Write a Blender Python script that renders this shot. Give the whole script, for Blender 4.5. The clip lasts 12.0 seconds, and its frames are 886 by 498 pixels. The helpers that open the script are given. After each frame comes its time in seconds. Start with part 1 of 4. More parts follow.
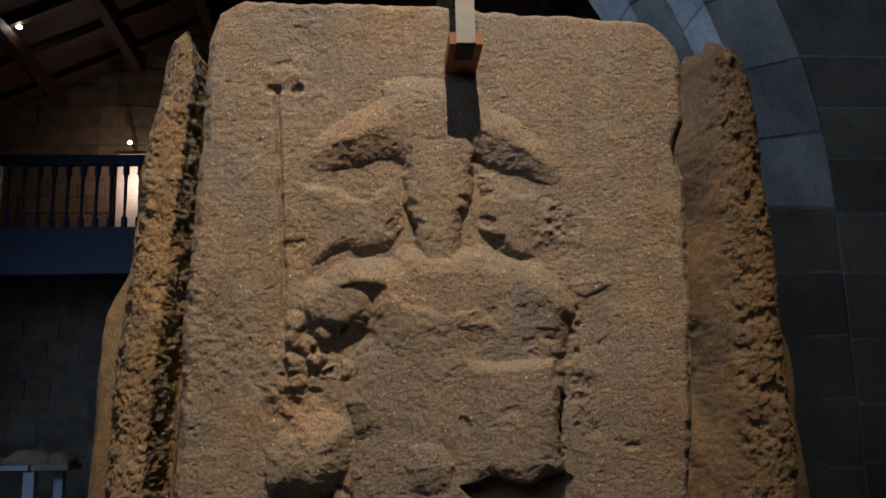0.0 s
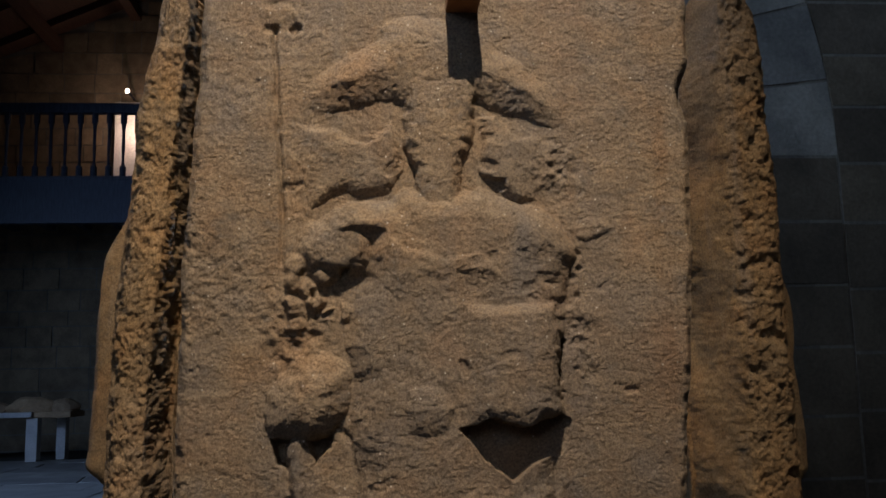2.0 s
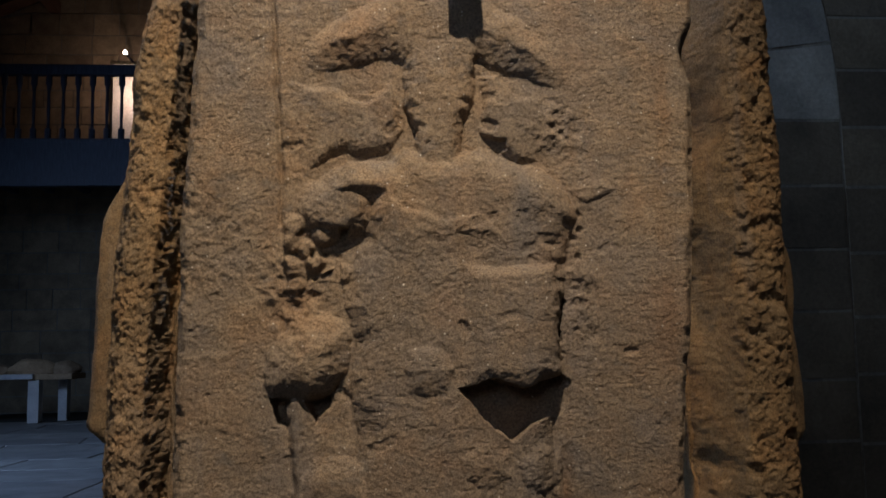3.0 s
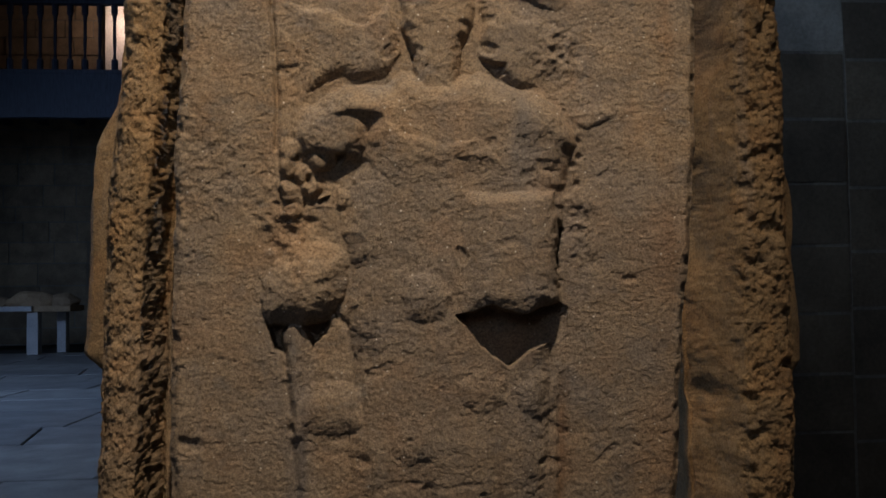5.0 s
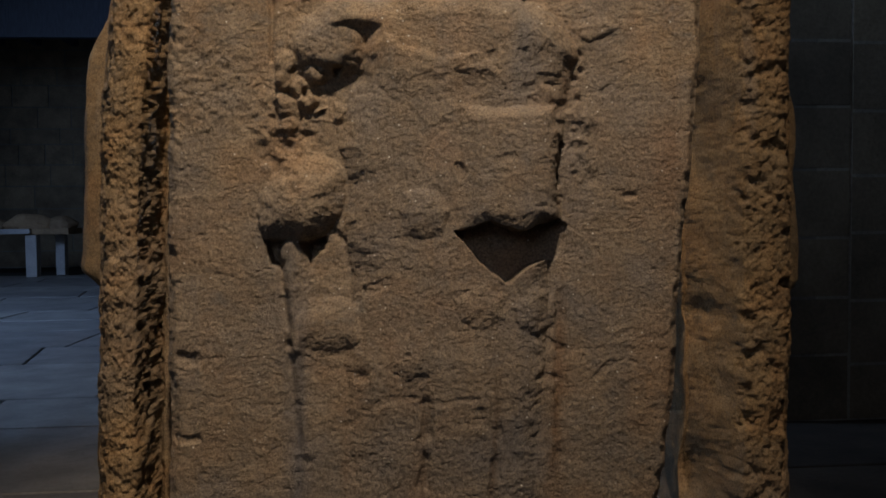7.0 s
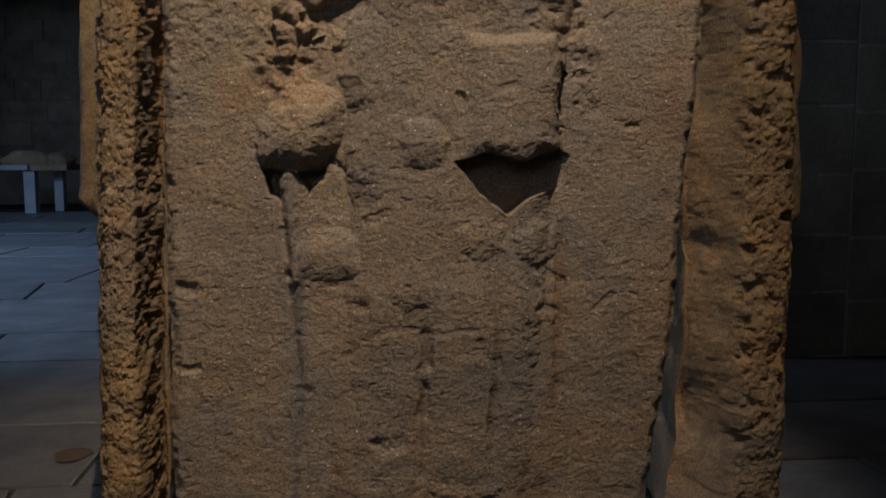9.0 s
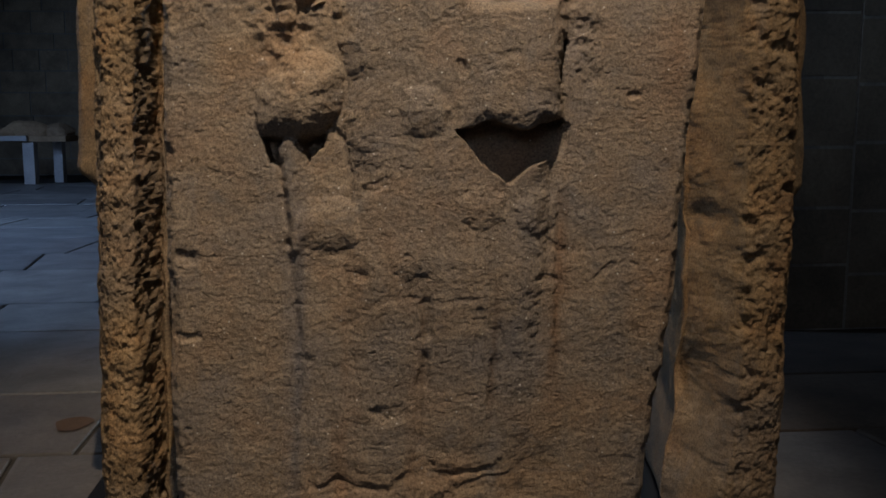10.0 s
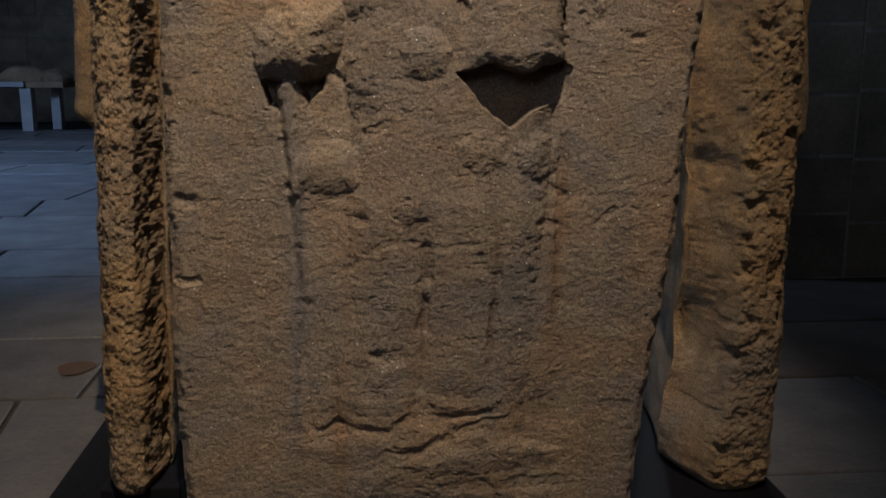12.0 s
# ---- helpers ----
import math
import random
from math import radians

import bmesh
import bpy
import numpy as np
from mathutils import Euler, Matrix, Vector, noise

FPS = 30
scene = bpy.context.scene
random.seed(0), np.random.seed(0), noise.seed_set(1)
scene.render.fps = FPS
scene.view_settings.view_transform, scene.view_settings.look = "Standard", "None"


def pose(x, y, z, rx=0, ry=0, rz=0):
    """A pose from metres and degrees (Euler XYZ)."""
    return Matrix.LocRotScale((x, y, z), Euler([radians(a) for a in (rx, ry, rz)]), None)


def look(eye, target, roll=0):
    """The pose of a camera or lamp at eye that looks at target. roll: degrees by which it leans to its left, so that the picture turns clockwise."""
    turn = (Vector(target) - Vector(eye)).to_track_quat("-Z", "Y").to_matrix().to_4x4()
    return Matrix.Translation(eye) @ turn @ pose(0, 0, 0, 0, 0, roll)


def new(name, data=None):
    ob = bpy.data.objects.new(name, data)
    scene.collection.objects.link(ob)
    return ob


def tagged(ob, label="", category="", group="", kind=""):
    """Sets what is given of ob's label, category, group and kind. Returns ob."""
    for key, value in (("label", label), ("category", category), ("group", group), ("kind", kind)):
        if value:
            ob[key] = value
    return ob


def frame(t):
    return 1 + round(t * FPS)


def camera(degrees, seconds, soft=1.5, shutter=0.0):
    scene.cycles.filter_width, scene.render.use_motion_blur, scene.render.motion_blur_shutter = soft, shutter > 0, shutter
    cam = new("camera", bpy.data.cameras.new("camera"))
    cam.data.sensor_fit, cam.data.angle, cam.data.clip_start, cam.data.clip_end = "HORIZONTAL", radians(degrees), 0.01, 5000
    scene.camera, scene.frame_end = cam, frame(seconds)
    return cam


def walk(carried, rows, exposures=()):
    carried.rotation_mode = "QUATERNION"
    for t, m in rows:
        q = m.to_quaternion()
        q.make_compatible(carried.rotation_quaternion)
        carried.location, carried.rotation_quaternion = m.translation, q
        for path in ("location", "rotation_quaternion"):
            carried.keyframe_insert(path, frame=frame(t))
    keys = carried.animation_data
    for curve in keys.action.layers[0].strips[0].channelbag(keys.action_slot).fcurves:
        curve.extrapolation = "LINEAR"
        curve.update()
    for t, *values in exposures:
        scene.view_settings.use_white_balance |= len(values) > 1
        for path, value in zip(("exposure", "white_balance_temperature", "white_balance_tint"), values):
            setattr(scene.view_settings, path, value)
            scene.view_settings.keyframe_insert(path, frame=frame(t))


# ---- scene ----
cam = camera(51.7, 12.0, soft=1.6, shutter=0.5)
PATH = [
    (0, (0.193, -1.712, 1.101), (0.365, 0.24, 1.5), -1.5),
    (0.5, (0.191, -1.71, 1.101), (0.365, 0.245, 1.486), -1.5),
    (1, (0.192, -1.707, 1.097), (0.365, 0.252, 1.465), -1.4),
    (1.5, (0.193, -1.703, 1.093), (0.365, 0.261, 1.43), -1.3),
    (2, (0.193, -1.696, 1.089), (0.365, 0.275, 1.383), -1.3),
    (2.5, (0.193, -1.692, 1.088), (0.365, 0.285, 1.342), -1.2),
    (3, (0.193, -1.688, 1.083), (0.365, 0.293, 1.3), -1.1),
    (5, (0.193, -1.673, 1.067), (0.37, 0.318, 1.144), -0.8),
    (5.5, (0.193, -1.668, 1.063), (0.371, 0.323, 1.102), -0.7),
    (6, (0.193, -1.664, 1.058), (0.371, 0.328, 1.055), -0.6),
    (6.5, (0.193, -1.661, 1.054), (0.371, 0.331, 1.01), -0.6),
    (7, (0.194, -1.657, 1.049), (0.373, 0.333, 0.964), -0.5),
    (9, (0.194, -1.647, 1.035), (0.372, 0.332, 0.816), -0.3),
    (9.5, (0.194, -1.645, 1.032), (0.372, 0.331, 0.784), -0.2),
    (10, (0.194, -1.642, 1.027), (0.371, 0.33, 0.75), -0.1),
    (10.5, (0.194, -1.639, 1.022), (0.371, 0.329, 0.714), -0.0),
    (11, (0.194, -1.638, 1.019), (0.37, 0.324, 0.679), 0.0),
    (11.5, (0.194, -1.638, 1.017), (0.37, 0.321, 0.649), 0.1),
    (12, (0.194, -1.637, 1.018), (0.369, 0.317, 0.631), 0.1),
]
walk(cam, [(t, look(eye, target, roll)) for t, eye, target, roll in PATH],
     exposures=[(0, -0.03, 6480, 10), (3, -0.08, 6620, 10), (7, -0.2, 6640, 10), (9, -0.06, 6460, 10), (10.5, 0.06, 6390, 10), (12, 0.12, 6340, 10)])

# ---- world and lights ----
world = bpy.data.worlds.new("world")
scene.world = world
world.use_nodes = True
_bg = world.node_tree.nodes["Background"]
_sky = world.node_tree.nodes.new("ShaderNodeTexSky")
_sky.sky_type, _sky.sun_disc, _sky.sun_elevation, _sky.sun_rotation = "NISHITA", False, radians(25), radians(60)
world.node_tree.links.new(_sky.outputs["Color"], _bg.inputs["Color"])
_bg.inputs["Strength"].default_value = 0.06


def lamp(name, kind, place, target, watts, colour, **more):
    data = bpy.data.lights.new(name, kind)
    data.energy, data.color = watts, colour
    if kind == "SPOT":
        data.spot_size, data.spot_blend, data.shadow_soft_size = radians(more["cone"]), more["blend"], more["size"]
    elif kind == "AREA":
        data.shape, data.size, data.size_y, data.spread = "RECTANGLE", more["size"], more["size_y"], radians(more["spread"])
    else:
        data.shadow_soft_size = more["size"]
    ob = new(name, data)
    ob.matrix_world = look(place, target)
    return ob


SPOT_AT = (0.36, -2.08, 4.88)
lamp("display_spot", "SPOT", SPOT_AT, (0.20, 0.0, 1.84), 870, (1.0, 0.81, 0.60), cone=34.5, blend=1.0, size=0.028)
# daylight through west wall windows that stand out of view
lamp("window_light_nave", "AREA", (-8.3, 4.75, 4.2), (-3.2, 7.2, 0.0), 360, (0.36, 0.57, 1.0), size=1.5, size_y=2.2, spread=130)
lamp("window_light_chancel", "AREA", (-8.3, -2.2, 4.6), (2.3, 2.6, 5.0), 66, (0.42, 0.64, 1.0), size=1.3, size_y=1.8, spread=46)
# added lamp, no window known there; tints the right stone's flank blue
lamp("flank_light_west", "AREA", (-8.3, 10.05, 4.2), (1.0, 0.95, 0.6), 4, (0.50, 0.70, 1.0), size=1.4, size_y=2.0, spread=24)
# added lamp, no window known there; gives the stones pale rims
lamp("rim_light_north", "AREA", (3.7, 16.95, 2.7), (0.5, 0.6, 1.7), 11, (0.72, 0.85, 1.0), size=1.3, size_y=1.8, spread=24)
# added fill from behind the camera, lightens the slab's shadows
lamp("fill_light_south", "AREA", (-1.5, -5.75, 3.6), (0.2, 0.0, 1.2), 17, (0.84, 0.88, 1.0), size=1.4, size_y=2.0, spread=150)
lamp("gallery_bulb_light", "POINT", (-4.30, 16.45, 6.35), (-4.3, 16.4, 0), 23, (1.0, 0.70, 0.58), size=0.05)

# ---- material helpers ----


def material(name, rough=0.85, metal=0.0, spec=0.3):
    m = bpy.data.materials.new(name)
    m.use_nodes = True
    b = m.node_tree.nodes["Principled BSDF"]
    b.inputs["Roughness"].default_value, b.inputs["Metallic"].default_value = rough, metal
    b.inputs["Specular IOR Level"].default_value = spec
    return m, m.node_tree.nodes, m.node_tree.links, b


def coords(nodes, links, scale=(1, 1, 1)):
    c, mp = nodes.new("ShaderNodeTexCoord"), nodes.new("ShaderNodeMapping")
    mp.inputs["Scale"].default_value = scale
    links.new(c.outputs["Object"], mp.inputs["Vector"])
    return mp.outputs["Vector"]


def grain(nodes, links, vec, scale, detail=6, rough=0.6):
    n = nodes.new("ShaderNodeTexNoise")
    n.inputs["Scale"].default_value, n.inputs["Detail"].default_value, n.inputs["Roughness"].default_value = scale, detail, rough
    links.new(vec, n.inputs["Vector"])
    return n.outputs["Fac"]


def ramp(nodes, links, fac, stops):
    r = nodes.new("ShaderNodeValToRGB")
    while len(r.color_ramp.elements) < len(stops):
        r.color_ramp.elements.new(0.5)
    for e, (p, c) in zip(r.color_ramp.elements, stops):
        e.position, e.color = p, (*c, 1)
    links.new(fac, r.inputs["Fac"])
    return r.outputs["Color"]


def mix(nodes, links, fac, a, b, how="MIX"):
    x = nodes.new("ShaderNodeMix")
    x.data_type, x.blend_type = "RGBA", how
    if isinstance(fac, float):
        x.inputs[0].default_value = fac
    else:
        links.new(fac, x.inputs[0])
    for i, v in ((6, a), (7, b)):
        if isinstance(v, tuple):
            x.inputs[i].default_value = (*v, 1)
        else:
            links.new(v, x.inputs[i])
    return x.outputs[2]


def bump(nodes, links, b, layers):
    last = None
    for height, strength, dist in layers:
        n = nodes.new("ShaderNodeBump")
        n.inputs["Strength"].default_value, n.inputs["Distance"].default_value = strength, dist
        links.new(height, n.inputs["Height"])
        if last:
            links.new(last, n.inputs["Normal"])
        last = n.outputs["Normal"]
    links.new(last, b.inputs["Normal"])


def maths(nodes, links, how, a, b, c=None):
    x = nodes.new("ShaderNodeMath")
    x.operation = how
    for i, value in enumerate((a, b, c)):
        if isinstance(value, (int, float)):
            x.inputs[i].default_value = value
        elif value is not None:
            links.new(value, x.inputs[i])
    return x.outputs[0]


def streak(n, l, wobble, x, z0, z1, width, much):
    """A ragged upright run of colour at x between two heights."""
    c = n.new("ShaderNodeTexCoord")
    sep = n.new("ShaderNodeSeparateXYZ")
    l.new(c.outputs["Object"], sep.inputs[0])
    lean = maths(n, l, "MULTIPLY_ADD", sep.outputs["Z"], 0.045, x - 0.045 * 0.5 * (z0 + z1))
    lean = maths(n, l, "MULTIPLY_ADD", wobble, -0.02, maths(n, l, "ADD", lean, 0.01))
    off = maths(n, l, "ABSOLUTE", maths(n, l, "SUBTRACT", sep.outputs["X"], lean), 0)
    across = maths(n, l, "SUBTRACT", 1.0, maths(n, l, "DIVIDE", off, width))
    up = maths(n, l, "MULTIPLY", maths(n, l, "SUBTRACT", sep.outputs["Z"], z0), 9.0)
    down = maths(n, l, "MULTIPLY", maths(n, l, "SUBTRACT", z1, sep.outputs["Z"]), 9.0)
    ends = maths(n, l, "MINIMUM", 1.0, maths(n, l, "MINIMUM", up, down))
    run = maths(n, l, "MAXIMUM", 0.0, maths(n, l, "MINIMUM", across, ends))
    ragged = ramp(n, l, wobble, [(0.30, (0.4, 0.4, 0.4)), (0.60, (1, 1, 1))])
    return maths(n, l, "MULTIPLY", maths(n, l, "MULTIPLY", run, much), ragged)


def carved_stone(name, warm, pale, grey, painted_glints=True, bump_k=1.0, streaks=()):
    m, n, l, b = material(name, 0.82, 0, 0.35)
    v = coords(n, l)
    flat = coords(n, l, (1.0, 1.0, 1.4))
    large = grain(n, l, v, 4.5, 4, 0.6)
    mid = grain(n, l, flat, 22, 6, 0.65)
    fine = grain(n, l, v, 180, 6, 0.74)
    tiny = grain(n, l, v, 420, 4, 0.65)
    col = ramp(n, l, mid, [(0.30, grey), (0.47, warm), (0.66, pale)])
    stain = ramp(n, l, large, [(0.40, (0, 0, 0)), (0.62, (1, 1, 1))])
    col = mix(n, l, stain, col, mix(n, l, 0.55, col, grey))
    down = grain(n, l, coords(n, l, (11, 11, 0.9)), 1.0, 4, 0.55)
    rust = ramp(n, l, down, [(0.60, (0, 0, 0)), (0.74, (0.45, 0.45, 0.45))])
    col = mix(n, l, rust, col, (0.27, 0.145, 0.062))
    damp = ramp(n, l, down, [(0.26, (0.6, 0.6, 0.6)), (0.40, (0, 0, 0))])
    col = mix(n, l, damp, col, (0.20, 0.185, 0.175))
    wide = grain(n, l, v, 1.1, 2, 0.5)
    col = mix(n, l, ramp(n, l, wide, [(0.42, (0, 0, 0)), (0.60, (0.55, 0.55, 0.55))]), col, (0.255, 0.215, 0.185))
    for x, z0, z1, width, much, tone in streaks:
        col = mix(n, l, streak(n, l, mid, x, z0, z1, width, much), col, tone)
    patch = grain(n, l, v, 7.5, 3, 0.55)
    tint = ramp(n, l, patch, [(0.34, (0.86, 0.93, 1.08)), (0.50, (1, 1, 1)), (0.68, (1.10, 0.97, 0.88))])
    col = mix(n, l, 0.75, col, tint, "MULTIPLY")
    speck = ramp(n, l, fine, [(0.30, (0.30, 0.28, 0.27)), (0.50, (1, 1, 1)), (0.72, (1.6, 1.54, 1.40))])
    col = mix(n, l, 0.8, col, speck, "MULTIPLY")
    speck2 = ramp(n, l, tiny, [(0.32, (0.5, 0.48, 0.45)), (0.52, (1, 1, 1)), (0.72, (1.45, 1.42, 1.34))])
    col = mix(n, l, 0.7, col, speck2, "MULTIPLY")
    # sparkle painted into the base colour as sparse pale specks
    if painted_glints:
        vo = n.new("ShaderNodeTexVoronoi")
        vo.inputs["Scale"].default_value = 110
        l.new(v, vo.inputs["Vector"])
        spot = ramp(n, l, vo.outputs["Distance"], [(0.12, (1, 1, 1)), (0.19, (0, 0, 0))])
        sep = n.new("ShaderNodeSeparateColor")
        l.new(vo.outputs["Color"], sep.inputs["Color"])
        rare = ramp(n, l, sep.outputs[0], [(0.91, (0, 0, 0)), (0.94, (1, 1, 1))])
        flake = mix(n, l, 1.0, spot, rare, "MULTIPLY")
        col = mix(n, l, flake, col, (0.85, 0.80, 0.72))
    l.new(col, b.inputs["Base Color"])
    bump(n, l, b, [(mid, 0.08 * bump_k, 0.010), (fine, 0.8 * bump_k, 0.004), (tiny, 1.0 * bump_k, 0.0022)])
    return m


def block_stone(name, dark, light, rough=0.85, spec=0.25, scale=1.0):
    m, n, l, b = material(name, rough, 0, spec)
    v = coords(n, l)
    info = n.new("ShaderNodeObjectInfo")
    geo = n.new("ShaderNodeNewGeometry")
    either = n.new("ShaderNodeMath")
    either.operation = "ADD"
    l.new(info.outputs["Random"], either.inputs[0])
    l.new(geo.outputs["Random Per Island"], either.inputs[1])
    frac = n.new("ShaderNodeMath")
    frac.operation = "FRACT"
    l.new(either.outputs[0], frac.inputs[0])
    large = grain(n, l, v, 3.0 * scale, 5, 0.62)
    fine = grain(n, l, v, 45 * scale, 6, 0.7)
    col = ramp(n, l, large, [(0.30, dark), (0.70, light)])
    tone = ramp(n, l, frac.outputs[0], [(0.0, (0.72, 0.70, 0.70)), (1.0, (1.18, 1.14, 1.08))])
    col = mix(n, l, 0.9, col, tone, "MULTIPLY")
    sp = ramp(n, l, fine, [(0.3, (0.6, 0.6, 0.6)), (0.7, (1.2, 1.2, 1.2))])
    col = mix(n, l, 0.7, col, sp, "MULTIPLY")
    l.new(col, b.inputs["Base Color"])
    bump(n, l, b, [(large, 0.5, 0.03), (fine, 0.5, 0.006)])
    return m


def wood(name, dark, light, along=(1, 1, 0.12), rough=0.6):
    m, n, l, b = material(name, rough, 0, 0.35)
    v = coords(n, l, along)
    a = grain(n, l, v, 40, 6, 0.65)
    col = ramp(n, l, a, [(0.3, dark), (0.7, light)])
    l.new(col, b.inputs["Base Color"])
    bump(n, l, b, [(a, 0.3, 0.003)])
    return m


def metal(name, colour, rough, metallic=1.0, spec=0.5):
    m, n, l, b = material(name, rough, metallic, spec)
    v = coords(n, l)
    a = grain(n, l, v, 30, 5)
    col = ramp(n, l, a, [(0.3, tuple(c * 0.75 for c in colour)), (0.7, colour)])
    l.new(col, b.inputs["Base Color"])
    bump(n, l, b, [(a, 0.15, 0.002)])
    return m


def glow(name, colour, strength):
    m, n, l, b = material(name, 0.4)
    b.inputs["Base Color"].default_value = (*colour, 1)
    b.inputs["Emission Color"].default_value = (*colour, 1)
    b.inputs["Emission Strength"].default_value = strength
    return m


# runs of grey dirt down the staff and of rust, and crease shade painted on the folds: x, from z, to z, half width,
# strength, colour
RUNS = ((0.072, 0.25, 0.98, 0.030, 0.55, (0.20, 0.19, 0.195)), (0.078, 0.30, 0.90, 0.010, 0.6, (0.13, 0.12, 0.125)),
        (0.303, 0.42, 0.74, 0.008, 0.6, (0.12, 0.085, 0.06)), (0.432, 0.44, 0.78, 0.009, 0.75, (0.12, 0.075, 0.05)),
        (0.553, 0.52, 0.93, 0.014, 0.6, (0.16, 0.085, 0.045)), (0.545, 0.40, 0.80, 0.035, 0.35, (0.23, 0.13, 0.065)),
        (0.14, 0.34, 0.48, 0.012, 0.5, (0.15, 0.09, 0.05)))
STONE = carved_stone("carved_sandstone", (0.315, 0.232, 0.155), (0.395, 0.308, 0.218), (0.230, 0.195, 0.160), streaks=RUNS)
STONE_SIDE = carved_stone("rough_sandstone", (0.325, 0.212, 0.108), (0.43, 0.298, 0.165), (0.215, 0.158, 0.098), painted_glints=False, bump_k=1.2)
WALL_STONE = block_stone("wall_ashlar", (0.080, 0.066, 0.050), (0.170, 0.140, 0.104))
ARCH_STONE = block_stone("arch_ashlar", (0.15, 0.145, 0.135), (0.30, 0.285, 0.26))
MORTAR = block_stone("pale_mortar", (0.13, 0.12, 0.105), (0.20, 0.185, 0.165))
BACK_STONE = block_stone("nave_rubble", (0.17, 0.13, 0.09), (0.32, 0.25, 0.17))
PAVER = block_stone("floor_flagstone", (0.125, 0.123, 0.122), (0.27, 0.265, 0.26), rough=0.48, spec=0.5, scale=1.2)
# flagstone colour darkened near the stones to hold down the spot's spill
DIMMED_PAVER = block_stone("dimmed_grey_flagstone", (0.075, 0.070, 0.068), (0.15, 0.14, 0.135), rough=0.6, spec=0.4, scale=1.2)
# brown paving on the right, its colour darkened too against spilled lamp light
CHANCEL_PAVER = block_stone("dimmed_brown_paving", (0.050, 0.040, 0.032), (0.095, 0.075, 0.058), rough=0.8, spec=0.2, scale=1.2)
DIRT = block_stone("brown_earth", (0.085, 0.05, 0.028), (0.15, 0.09, 0.05))
JOINT = block_stone("floor_joint_earth", (0.035, 0.033, 0.03), (0.07, 0.065, 0.06))
ROOF_WOOD = wood("dark_roof_timber", (0.030, 0.014, 0.009), (0.075, 0.036, 0.022), (1, 0.12, 1))
RAIL_WOOD = wood("dark_painted_wood", (0.018, 0.022, 0.035), (0.05, 0.058, 0.085))
BLOCK_WOOD = wood("orange_brown_wood", (0.20, 0.085, 0.032), (0.36, 0.165, 0.065), (1, 1, 0.15), 0.5)
STEEL = metal("black_painted_steel", (0.009, 0.009, 0.011), 0.75, 0.0, 0.06)
GREY_METAL = metal("brushed_grey_metal", (0.27, 0.265, 0.25), 0.55, 0.3)
# the strap's unlit underside, its shade given as a black colour
SHADED_STRAP = metal("shaded_strap_black", (0.01, 0.01, 0.01), 0.7, 0.0)
PLASTER = block_stone("white_plaster", (0.72, 0.70, 0.67), (0.82, 0.80, 0.77))
PALE_STONE = block_stone("pale_cut_stone", (0.42, 0.42, 0.42), (0.58, 0.57, 0.56))
BROWN_CLOTH = block_stone("brown_stone_fragments", (0.20, 0.13, 0.08), (0.34, 0.24, 0.15))
GLOW = glow("lamp_glass", (1.0, 0.86, 0.72), 45)

# ---- mesh helpers ----


def mesh_object(name, verts, faces, mat, parent=None, smooth=False):
    me = bpy.data.meshes.new(name)
    me.from_pydata(verts, [], faces)
    me.materials.append(mat)
    if smooth:
        me.polygons.foreach_set("use_smooth", [True] * len(me.polygons))
    me.update()
    ob = new(name, me)
    ob.parent = parent
    return ob


def part(name, bm, mat, parent=None, label="", smooth=False):
    bmesh.ops.recalc_face_normals(bm, faces=bm.faces)
    me = bpy.data.meshes.new(name)
    bm.to_mesh(me)
    bm.free()
    me.materials.append(mat)
    if smooth:
        me.polygons.foreach_set("use_smooth", [True] * len(me.polygons))
    ob = new(name, me)
    ob.parent = parent
    if label:
        tagged(ob, label)
    return ob


def empty(name, label, category, group="", kind=""):
    return tagged(new(name), label, category, group, kind)


def box(bm, x0, x1, y0, y1, z0, z1, bevel=0.0):
    before = set(bm.verts)
    r = bmesh.ops.create_cube(bm, size=1)
    for v in r["verts"]:
        v.co = Vector((x0 + (v.co.x + 0.5) * (x1 - x0), y0 + (v.co.y + 0.5) * (y1 - y0), z0 + (v.co.z + 0.5) * (z1 - z0)))
    if bevel:
        es = [e for e in bm.edges if all(v not in before for v in e.verts)]
        bmesh.ops.bevel(bm, geom=es, offset=bevel, segments=2, affect="EDGES", profile=0.6)
    return bm


def prism(bm, front, back):
    """A solid between two loops of as many corners."""
    a, b = [bm.verts.new(p) for p in front], [bm.verts.new(p) for p in back]
    k = len(a)
    bm.faces.new(a)
    bm.faces.new(b[::-1])
    for i in range(k):
        bm.faces.new((a[i], a[(i + 1) % k], b[(i + 1) % k], b[i]))
    return bm


def turned(bm, profile, x, y, steps=12):
    """A solid of revolution round the upright at x, y; profile: (radius, z)."""
    rings = []
    for r, z in profile:
        rings.append([bm.verts.new((x + r * math.cos(2 * math.pi * i / steps), y + r * math.sin(2 * math.pi * i / steps), z)) for i in range(steps)])
    for a, b in zip(rings, rings[1:]):
        for i in range(steps):
            bm.faces.new((a[i], a[(i + 1) % steps], b[(i + 1) % steps], b[i]))
    bm.faces.new(rings[0][::-1])
    bm.faces.new(rings[-1])
    return bm


# ---- number fields for weathered stone ----
TABLE = np.random.RandomState(7).rand(256, 256)


